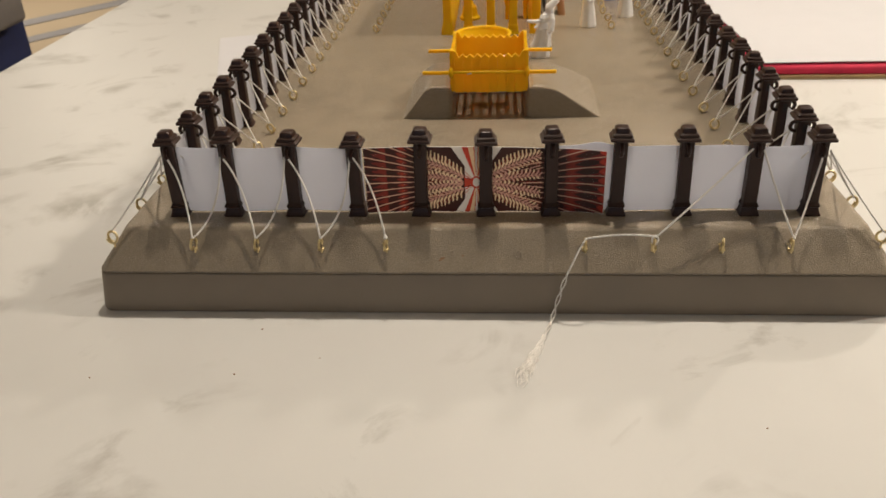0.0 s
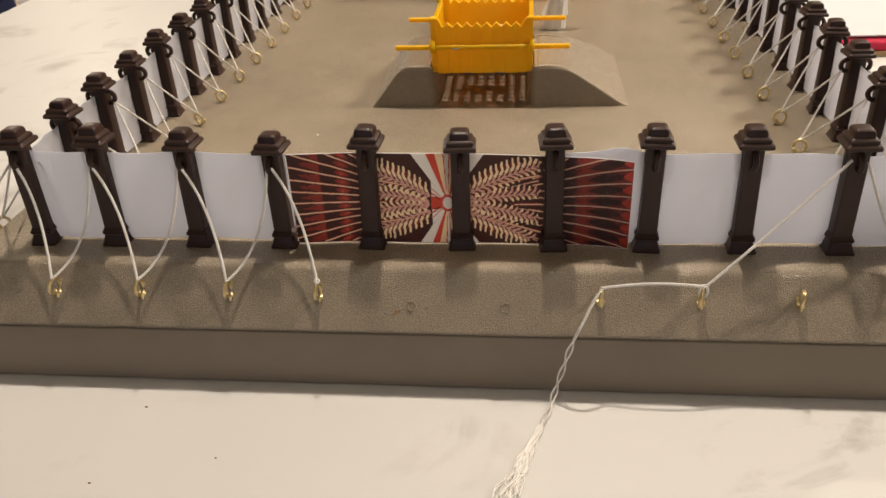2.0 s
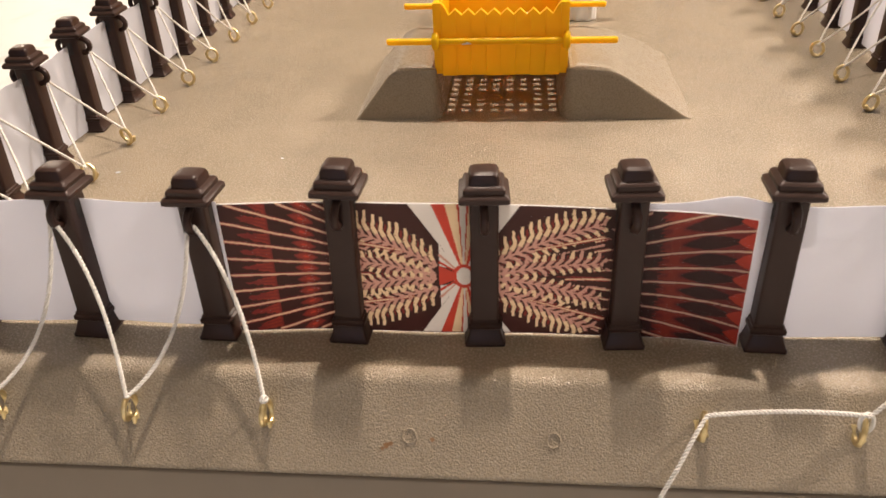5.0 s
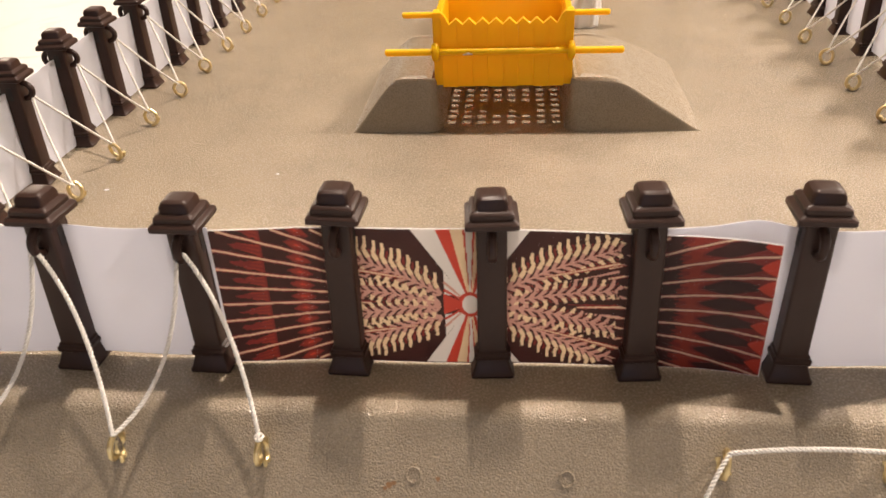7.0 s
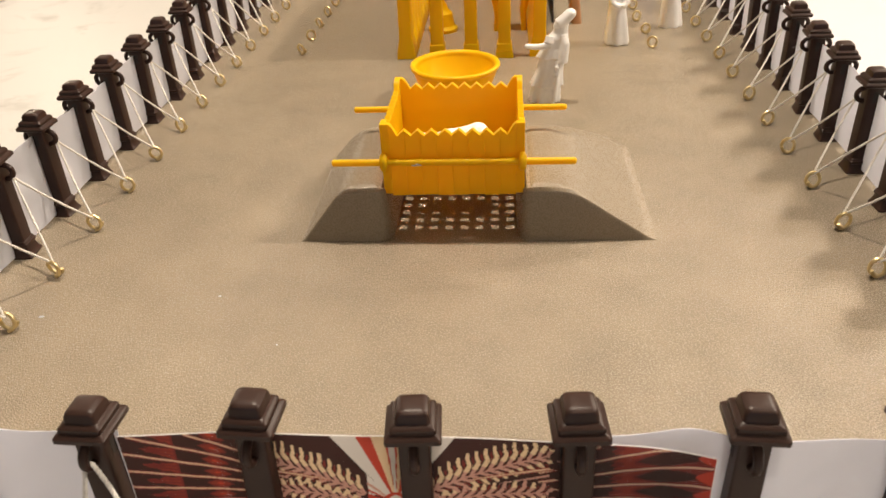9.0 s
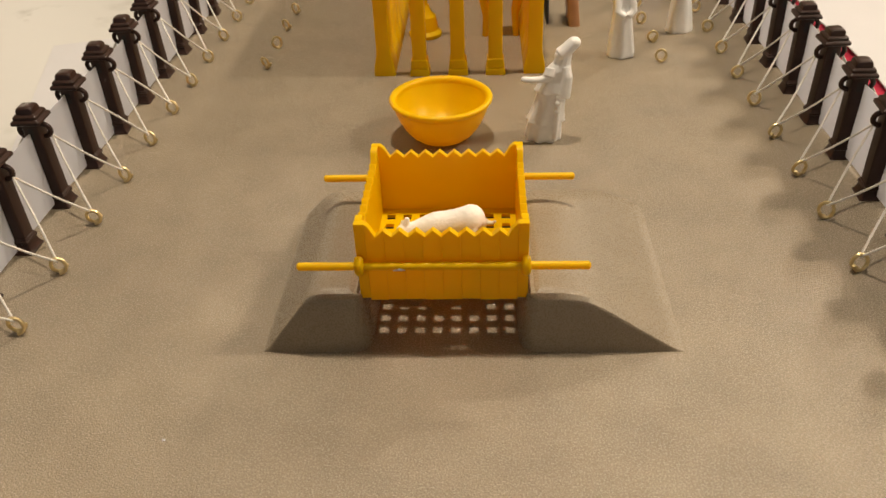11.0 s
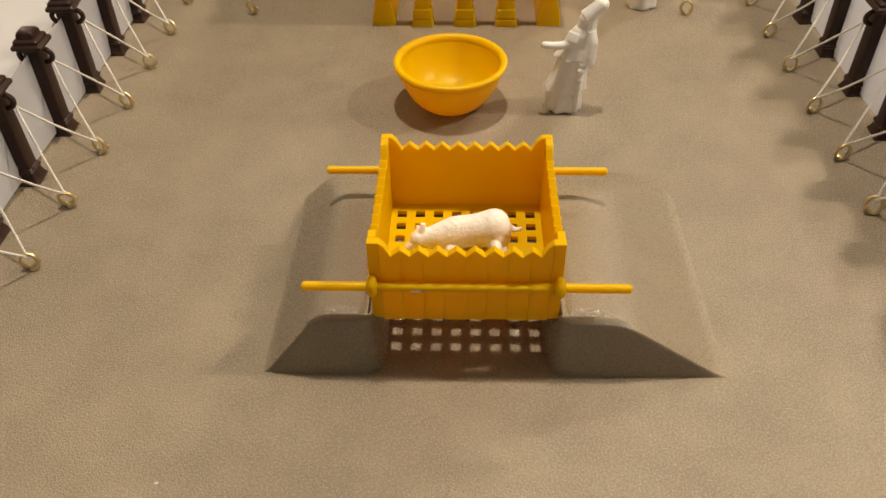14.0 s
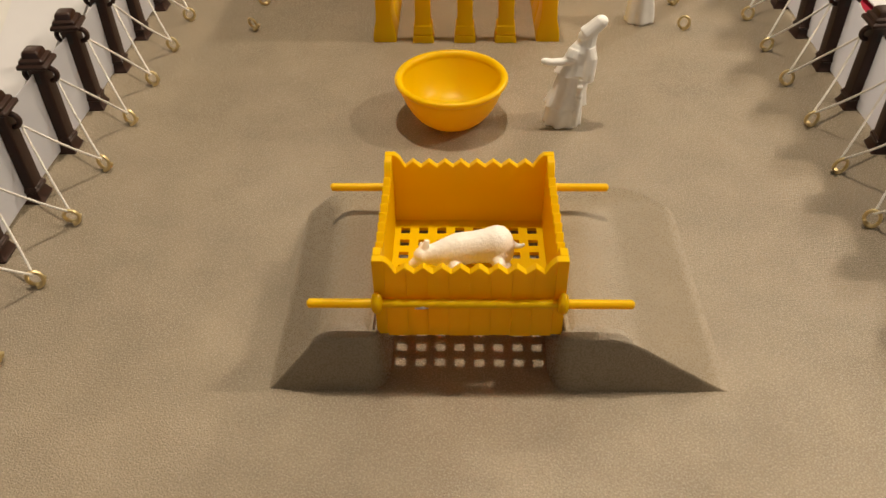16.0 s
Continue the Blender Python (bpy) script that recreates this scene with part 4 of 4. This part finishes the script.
plank_wall(AX0, AX1, 8, W, 8)
part("back_wall", saw_wall(AX0, AX1, 8, W, lambda s, z, o: (s, AY1 - o, z)), GOLD, altar, angle=25)
part("side_wall", saw_wall(AY0 + W + 0.02, AY1 - W - 0.02, 8, W, lambda s, z, o: (AX0 + 0.05 + o, s, z)), GOLD, altar, angle=25)
part("side_wall", saw_wall(AY0 + W + 0.02, AY1 - W - 0.02, 8, W, lambda s, z, o: (AX1 - 0.05 - o, s, z)), GOLD, altar, angle=25)
for y, s in ((AY0 - 1.1, -1), (AY1 + 0.4, 1)):
    bm = bmesh.new()
    tube(bm, [(-33.6, y, 22.9), (-33.2, y, 22.95), (0, y, 23.0), (33.5, y, 22.95), (33.9, y, 22.9)], 1.0, 12, taper=lambda q: 0.6 if q in (0, 1) else 1)
    part("carrying_rod", bm, GOLD, altar)
    for x in (AX0 + 0.6, AX1 - 0.6):
        lug = [(x, y - s * 0.9 + s * 1.6 * math.sin(a), 22.9 + 2.0 * math.cos(a)) for a in [math.pi * k / 12 for k in range(13)]]
        part("rod_ring", tube(bmesh.new(), lug, 1.15, 12, taper=lambda q: 0.65 + 0.35 * math.sin(math.pi * min(1, max(0, q * 1.0))) ** 0.4 if 0 < q < 1 else 0.45), GOLD, altar, angle=60)
# grating
bm = bmesh.new()
gx0, gx1, gy0, gy1, gz = AX0 + W, AX1 - W, AY0 + W, AY1 - W, 14.3
NX, NY, HS = 8, 7, 2.25
px, py = 4.42, 4.55
hx0, hy0 = (gx0 + gx1) / 2 - px * NX / 2, (gy0 + gy1) / 2 - py * NY / 2
xs = sorted({gx0, gx1} | {hx0 + px * i + (px - HS) / 2 for i in range(NX)} | {hx0 + px * i + (px + HS) / 2 for i in range(NX)})
ys = sorted({gy0, gy1} | {hy0 + py * i + (py - HS) / 2 for i in range(NY)} | {hy0 + py * i + (py + HS) / 2 for i in range(NY)})
for z0, z1 in ((gz - 1.0, gz),):
    vt = [[bm.verts.new((x, y, z1)) for x in xs] for y in ys]
    vb = [[bm.verts.new((x, y, z0)) for x in xs] for y in ys]
    hole = lambda i, j: i % 2 == 1 and j % 2 == 1
    for j in range(len(ys) - 1):
        for i in range(len(xs) - 1):
            if hole(i, j):
                for a, b in (((j, i), (j, i + 1)), ((j, i + 1), (j + 1, i + 1)), ((j + 1, i + 1), (j + 1, i)), ((j + 1, i), (j, i))):
                    bm.faces.new((vt[a[0]][a[1]], vt[b[0]][b[1]], vb[b[0]][b[1]], vb[a[0]][a[1]]))
            else:
                bm.faces.new((vt[j][i], vt[j][i + 1], vt[j + 1][i + 1], vt[j + 1][i]))
                bm.faces.new((vb[j][i], vb[j + 1][i], vb[j + 1][i + 1], vb[j][i + 1]))
bmesh.ops.recalc_face_normals(bm, faces=bm.faces)
part("grating", bm, GOLD, altar, "yellow grating with square holes", smooth=False)
bm = bmesh.new()
tube(bm, [(-11.2, AY0 - 1.9, 22.3), (-9.6, AY0 - 2.0, 22.7), (-8.4, AY0 - 1.8, 22.4)], 0.35, 6, taper=lambda q: 0.5 + 0.9 * q * (1 - q) * 3)
part("paint_fleck", bm, PAPER, altar, "chipped white fleck")


# ---------------------------------------------------------------- figurines, each one plain mesh


def merged(name, bm, mat, voxel, label, category, at, turn=0.0, group="", smooth_steps=4, rough=0.0):
    me = mesh_from(name, bm, mat, True, 180)
    ob = new(name, me)
    mod = ob.modifiers.new("skin", "REMESH")
    mod.mode, mod.voxel_size = "VOXEL", voxel * MM
    mod.use_smooth_shade = True
    sm = ob.modifiers.new("ease", "SMOOTH")
    sm.factor, sm.iterations = 0.5, smooth_steps
    ob.matrix_world = pose(at[0] * MM, at[1] * MM, at[2] * MM, 0, 0, turn)
    return tagged(ob, label, category, group)


def robe(bm, rows, seg=84, folds=7, depth=0.35, seed=0):
    """A robe skinned over rows of (x, y, z, half width, half depth), with folds that die out upwards."""
    r = random.Random(seed)
    ph = r.uniform(0, 6)
    loops = []
    for n, (x, y, z, w, d) in enumerate(rows):
        fade = max(0.0, 1 - n / (len(rows) * 0.75))
        loop = []
        for k in range(seg):
            a = 2 * math.pi * k / seg
            f = 1 + depth / max(w, 1) * fade * math.sin(folds * a + ph + 0.4 * math.sin(2 * a))
            loop.append((x + w * f * math.cos(a), y + d * f * math.sin(a), z))
        loops.append(loop)
    return rings(bm, loops)


# the white figurine by the basin
bm = bmesh.new()
robe(bm, [(0, 0, 0, 6.0, 5.2), (0, 0, 1.0, 6.1, 5.2), (0.3, 0, 4, 5.9, 4.9), (0.5, 0, 8.2, 5.5, 4.5)], seed=2, folds=9, depth=0.6)
robe(bm, [(0.5, 0, 7.0, 6.5, 5.6), (0.6, 0, 7.8, 6.3, 5.4), (1.4, 0, 12, 5.3, 4.5), (2.2, 0, 16.6, 4.9, 4.0), (2.5, 0, 20, 4.7, 3.8)], seed=5, folds=8, depth=0.5)
robe(bm, [(2.0, 0, 18.6, 5.6, 4.9), (2.2, 0, 19.3, 5.4, 4.7), (3.1, 0, 22.5, 4.5, 3.8), (4.2, 0, 26.4, 4.1, 3.4), (4.9, 0, 28.2, 3.2, 2.8), (5.2, 0, 29.2, 1.6, 1.6)], seed=3, folds=6, depth=0.4)
tube(bm, [(4.6, 0.2, 26.0), (5.4, 0.1, 29.0), (6.0, 0.0, 32.0)], 2.9, 12, taper=lambda q: 1.1 - 0.25 * q)
tube(bm, [(4.6, -0.4, 31.6), (6.2, -0.3, 33.0), (7.8, -0.1, 34.6), (9.2, 0.0, 36.0)], 2.55, 14, taper=lambda q: 1.0 - 0.16 * q)
ball(bm, (8.9, 0.0, 35.7), (2.2, 2.2, 2.0))
ball(bm, (4.4, -0.6, 31.4), (1.9, 2.0, 1.9))
tube(bm, [(6.3, -1.6, 27.6), (6.9, -2.6, 24.5), (6.4, -3.2, 20.0), (6.0, -3.3, 17.2)], 2.0, 12, taper=lambda q: 0.85 + 0.3 * q)
tube(bm, [(1.6, -1.6, 27.2), (0.8, -2.6, 24.6)], 1.9, 12)
tube(bm, [(1.6, -2.4, 24.2), (-2, -3.0, 23.6), (-5.0, -3.3, 23.6), (-7.4, -3.4, 24.0)], 1.2, 12, taper=lambda q: 1.15 - 0.25 * q)
ball(bm, (-7.5, -3.4, 24.0), (1.0, 0.9, 1.0))
tube(bm, [(4.4, -4.2, 17.8), (4.0, -4.9, 10), (3.6, -5.5, 1.2)], 0.85, 8)
for z in (15.4, 12.2, 9.4, 5.8):
    ball(bm, (4.2 - 0.04 * (17 - z), -4.9, z), (1.15, 0.9, 1.0), 10)
for v in bm.verts:
    v.co.z *= 0.955
merged("robed_figurine", bm, WHITE, 0.22, "white robed figurine stretching out one arm, beside the basin", "figurine", (30.6, 215.0, 0), 0, "figurines", 3)

for (x, y), turn, sd, item in (((67.5, 288.0), 12, 4, False), ((97.0, 315.0), 8, 6, True)):
    bm = bmesh.new()
    robe(bm, [(0, 0, 0, 5.9, 5.0), (0, 0, 1.2, 5.8, 4.9), (-0.2, 0, 6, 5.3, 4.5), (-0.4, 0, 11, 4.7, 4.0), (-0.7, 0, 16, 4.1, 3.6), (-0.9, 0, 21, 3.8, 3.2), (-1.2, 0, 25.5, 4.2, 3.2), (-1.4, 0, 28.3, 3.2, 2.8), (-1.6, 0, 30, 2.0, 2.0)], seed=sd)
    ball(bm, (-1.8, -0.2, 32.4), (2.8, 2.8, 3.4))
    ball(bm, (-1.6, 0.9, 31.6), (3.1, 2.8, 3.2))
    if item:
        tube(bm, [(-2.5, -2.0, 23), (-6.5, -3.5, 20.5), (-9.5, -4.0, 20.5)], 1.8, 10, taper=lambda q: 1.2 - 0.4 * q)
    else:
        tube(bm, [(2.0, -2.6, 25), (2.6, -4.2, 20), (0, -5.0, 18)], 1.4, 10)
        tube(bm, [(-4.0, -2.4, 25), (-4.6, -4.2, 20), (-1.5, -5.0, 18)], 1.4, 10)
    merged("robed_figurine", bm, WHITE, 0.45, "white robed figurine carrying a small offering" if item else "white robed figurine with folded arms", "figurine", (x, y, 0), turn, "figurines")
bm = bmesh.new()
ball(bm, (0, 0, 1.4), (2.1, 1.6, 1.4))
offering = single("offering", bm, GOLD, "small yellow offering in the figurine's hand", "offering")
offering.matrix_world = pose(86.2 * MM, 310.0 * MM, 19.0 * MM)

bm = bmesh.new()
robe(bm, [(0, 0, 0, 7.0, 5.4), (0, 0, 1.2, 7.0, 5.3), (0.5, 0, 5.2, 5.8, 4.8), (1.6, 0, 7, 4.2, 4.0), (1.8, 0, 16, 3.9, 3.4), (1.8, 0, 24, 4.2, 3.2), (1.8, 0, 28, 2.8, 2.6), (1.8, 0, 30, 2.0, 2.0)], seed=9)
ball(bm, (1.8, 0, 32.4), (2.8, 2.8, 3.4))
ball(bm, (-4.6, -1.5, 2.6), (3.6, 3.0, 2.6))
merged("robed_figurine", bm, BLUE, 0.45, "bright blue robed figurine standing behind the white ones", "figurine", (92.0, 372.0, 0), 0, "figurines")

# the pale sheep-like figurine lying on the grating
bm = bmesh.new()
loops = ((-13.9, -2.9, 3.7, 0.7, 0.8), (-13.0, -2.7, 4.1, 1.2, 1.25), (-11.9, -2.4, 4.9, 1.6, 1.7), (-10.6, -2.0, 5.7, 1.9, 2.15), (-9.2, -1.6, 5.7, 2.1, 2.4), (-7.4, -1.1, 5.5, 2.6, 3.1),
         (-5.4, -0.6, 5.4, 3.3, 3.9), (-3.0, -0.2, 5.9, 3.6, 4.1), (0.0, 0.0, 6.4, 3.5, 3.9), (3.2, 0.1, 6.9, 3.7, 4.1), (5.8, 0.2, 7.2, 4.1, 4.6), (7.9, 0.2, 7.0, 3.7, 4.4), (9.3, 0.1, 6.4, 2.7, 3.4), (10.0, 0.0, 6.2, 1.2, 1.6))
fine = glide([Vector(v[:3]) for v in loops], 4), glide([Vector((v[3], v[4], 0)) for v in loops], 4)
rows = []
for c, w in zip(*fine):
    row = []
    for k in range(48):
        a = k * math.pi / 24
        # wool lies in short curved locks on the neck and flanks
        lock = 1 + 0.007 * math.sin(3.4 * c.x + 2.2 * math.sin(a * 2) + 1.5 * math.sin(a * 5)) * (1.6 if c.x < -3 else 0.7)
        row.append((c.x, c.y + w.x * lock * math.cos(a), c.z + w.y * lock * math.sin(a)))
    rows.append(row)
rings(bm, rows)
ball(bm, (-10.9, -2.2, 6.0), (1.9, 1.9, 1.9))
tube(bm, [(-10.3, -1.9, 7.2), (-9.9, -1.5, 8.6), (-9.7, -1.2, 9.6)], 0.95, 10, taper=lambda q: 1.1 - 0.5 * q)
tube(bm, [(-11.0, -0.9, 7.0), (-10.8, 0.1, 7.8)], 0.7, 8)
tube(bm, [(-4.0, -2.6, 4.6), (-2.6, -5.0, 3.4), (-2.0, -6.6, 2.0)], 1.4, 12, taper=lambda q: 1.2 - 0.2 * q)
tube(bm, [(-5.4, -2.2, 2.9), (-4.6, -4.4, 1.7), (-4.3, -5.4, 1.3)], 1.2, 12)
ball(bm, (6.7, -2.3, 5.6), (2.5, 2.0, 3.3))
tube(bm, [(6.2, -3.4, 6.0), (6.8, -5.0, 5.4), (7.0, -6.0, 4.6)], 1.15, 12, taper=lambda q: 1.2 - 0.2 * q)
tube(bm, [(7.4, -2.6, 4.2), (8.2, -5.0, 2.4), (8.8, -7.0, 0.9)], 1.35, 12, taper=lambda q: 1.3 - 0.3 * q)
tube(bm, [(9.0, 0.3, 7.8), (10.6, -0.3, 7.2), (11.7, -0.5, 7.4), (12.3, -0.6, 8.0)], 0.85, 10, taper=lambda q: 1.0 - 0.6 * q)
merged("animal_figurine", bm, LAMB, 0.16, "pale cream animal figurine lying on the altar's grating", "figurine", (0.3, 128.4, gz - 0.4), 0, "", 1)

# ---------------------------------------------------------------- the basin
basin = thing("basin", "round yellow plastic basin with a thick rim on the court floor", "basin", at=(-5.0, 216.5, 0))
prof = [(7.6, 0), (8.4, 0.15), (9.4, 0.7), (11.2, 2.2), (13.2, 4.8), (14.9, 8.0), (16.2, 11.4), (16.75, 13.2), (16.7, 14.3), (15.6, 14.3), (15.3, 13.2), (14.2, 10.6), (12.6, 7.4), (10.6, 4.6), (8.2, 2.9), (5.0, 2.1), (0.5, 1.9)]
part("bowl", lathe(bmesh.new(), prof, seg=64), GOLD, basin, angle=60)
edge = ((16.7, 13.0), (17.3, 13.7), (17.75, 14.25), (17.9, 14.8), (17.6, 15.3), (16.7, 15.5), (15.9, 15.2), (15.4, 14.4), (15.36, 13.4))
part("rim", rings(bmesh.new(), [[(r * math.cos(2 * math.pi * k / 64), r * math.sin(2 * math.pi * k / 64), z) for k in range(64)] for r, z in edge], close=True), GOLD, basin, angle=60)

# ---------------------------------------------------------------- the golden frame of the sanctuary
frame_gold = thing("sanctuary_frame", "yellow plastic frame of boards and pillars standing on the court", "tent frame", at=(0, -5, 0))
TH = 58.0
for s, xc in ((-1, -30.6), (1, 30.4)):
    for k in range(12):
        y0 = 274.8 + 13.0 * k
        bm = bmesh.new()
        rings(bm, [squircle(w, d, 0.5, z, xc, y0 + 6.4) for w, d, z in ((4.3, 6.3, 0), (4.3, 6.3, 2.0), (4.0, 6.2, 4.5), (3.1, 6.1, 8.5), (2.9, 6.05, 12), (2.9, 6.05, TH))])
        part("wall_board", bm, GOLD, frame_gold)


def pillar(x, y, h, label=""):
    bm = bmesh.new()
    rings(bm, [squircle(w, w, 0.5, z, x, y) for w, z in ((4.0, 0), (4.05, 0.4), (3.7, 2.6), (3.2, 2.9), (3.6, 3.2), (3.4, 6.2), (2.9, 6.6), (2.85, 7.4), (2.8, h - 5), (3.6, h - 4.4), (3.6, h))])
    return part("pillar", bm, GOLD, frame_gold)


for x in (-16.2, -0.6, 14.6):
    pillar(x, 278.0, TH)
for x in (-22.0, -8.0, 8.0, 22.0):
    pillar(x, 392.0, TH)
for z in (TH + 1.2,):
    part("crossbar", box(bmesh.new(), -33.5, 33.3, 276.5, 279.5, TH - 0.2, TH + 2.4, 0.4), GOLD, frame_gold)

# golden furniture inside the frame
stand = thing("golden_table", "small yellow plastic table with rounded legs inside the frame", "table", at=(17.5, 318, 0))
part("tabletop", box(bmesh.new(), -8.5, 8.5, -6, 6, 21, 24, 0.6), GOLD, stand)
for x in (-7.0, 7.0):
    for y in (-4.6, 4.6):
        bm = bmesh.new()
        tube(bm, [(x, y, 21.5), (x * 1.12, y, 16), (x * 0.92, y, 9), (x * 0.98, y, 0)], 1.5, 10, taper=lambda q: 1.25 - 0.35 * q)
        part("leg", bm, GOLD, stand)
stand2 = thing("golden_lampstand", "yellow plastic branched lampstand inside the frame", "lampstand", at=(-16.5, 316, 0))
bm = bmesh.new()
lathe(bm, [(7.4, 0), (7.5, 1.6), (6.0, 3.0), (5.0, 9.0), (3.0, 11.0), (2.0, 14.0)], seg=24)
part("stand_foot", bm, GOLD, stand2)
bm = bmesh.new()
tube(bm, [(0, 0, 12), (0, 0, 44)], 1.5, 10)
part("stem", bm, GOLD, stand2)
for w in (5.0, 9.5, 13.5):
    bm = bmesh.new()
    tube(bm, [(w * math.cos(a), 0, 42 - 0.0 + (w + 9) * math.sin(a)) for a in [math.pi + math.pi * k / 14 for k in range(15)]], 1.25, 8)
    part("branch", bm, GOLD, stand2)

# a board leaning on the frame's outer side
bm = bmesh.new()
rings(bm, [squircle(2.6, 8.0, 1.6, z, 45.5 + (50 - z) * 0.12, 330) for z in steps(0, 52, 4)])
single("leaning_board", bm, COPPER, "copper brown board leaning against the yellow frame", "board")
# dark panel added in place of the shadow between frame and board
bm = bmesh.new()
rings(bm, [squircle(0.5, 26, 0.3, z, 38.0 + (50 - z) * 0.03, 352) for z in steps(0, 50, 3)])
single("shade_panel", bm, NAVY, "thin dark panel added for the shade beside the yellow frame", "board")

# specks on the court floor
for x, y, r0 in ((-60.1, 75.5, 0.45), (-104.0, 66.0, 0.8), (-40.0, 55.0, 0.3)):
    bm = bmesh.new()
    ball(bm, (x, y, 0.05), (r0, r0 * 0.7, 0.12), 8)
    single("paper_crumb", bm, PAPER, "tiny white paper crumb on the court floor", "crumb", "crumbs")

# ---------------------------------------------------------------- things lying on the table
bm = bmesh.new()
box(bm, 0, 330, 0, 300, 0, 3.0, 0.6)
binder = thing("cloth_stack", "white sheet over crimson cloth and a brown board on marble", "cloth stack", at=(178, 262, TOP), turn=-1.0)
part("board", bm, KRAFT, binder, "brown board with a gilt edge")
bm = bmesh.new()
box(bm, 2, 330, 1, 298, 3.05, 9.0, 2.0, 3)
part("cloth", bm, RED, binder, "folded crimson cloth")


def cover(u, v, o):
    return (6 + 322 * u + 1.5 * math.sin(9 * v), 4 + 292 * v + 2.0 * math.sin(7 * u), 10.4 + 1.2 * math.sin(8 * u + 2) * math.sin(6 * v) ** 2 + o)


part("sheet", sheet(bmesh.new(), cover, steps(0, 1, 24), steps(0, 1, 24), 0.6), CARD, binder, "large plain white sheet")
bm = sheet(bmesh.new(), lambda u, v, o: (80 * u, -150 * (1 - v), 0.3 + 0.8 * u * v + o), steps(0, 1, 8), steps(0, 1, 8), 0.2)
loose = single("paper_sheet", bm, CARD, "plain white paper sheet lying on the marble", "paper")
loose.matrix_world = pose(-236 * MM, 396 * MM, TOP * MM, 0, 0, 16)

for x, y, r0 in ((-86, -40, 0.5), (-89, -68, 0.45), (90, -92, 0.4), (-141, -71, 0.4), (-60, -58, 0.35)):
    bm = bmesh.new()
    ball(bm, (x, y, TOP + 0.1), (r0, r0 * 0.6, 0.2), 8)
    single("crumb", bm, RUST, "tiny dark brown crumb on the marble", "crumb", "marble crumbs")

# ---------------------------------------------------------------- bag standing beyond the table's edge
bag = thing("fabric_bag", "tall dark blue and red fabric bag standing beyond the table", "bag", at=(-933, 950, FL))
part("body", box(bmesh.new(), -250, 132, -110, 110, 0, 862, 12, 4), INDIGO, bag, "indigo fabric body")
part("pocket", box(bmesh.new(), -240, 112, -124, -100, 420, 800, 8, 3), SCARLET, bag, "red fabric pocket")
part("flap", box(bmesh.new(), -240, 182, -114, 116, 861, 884, 8, 3), BLACK, bag, "black flap")
part("yoke", box(bmesh.new(), -240, 160, -112, 100, 884, 950, 12, 3), TEAL, bag, "teal upper panel")
part("strap", box(bmesh.new(), 140, 168, -100, 60, 790, 861, 10, 3), GREYCLOTH, bag, "grey strap")
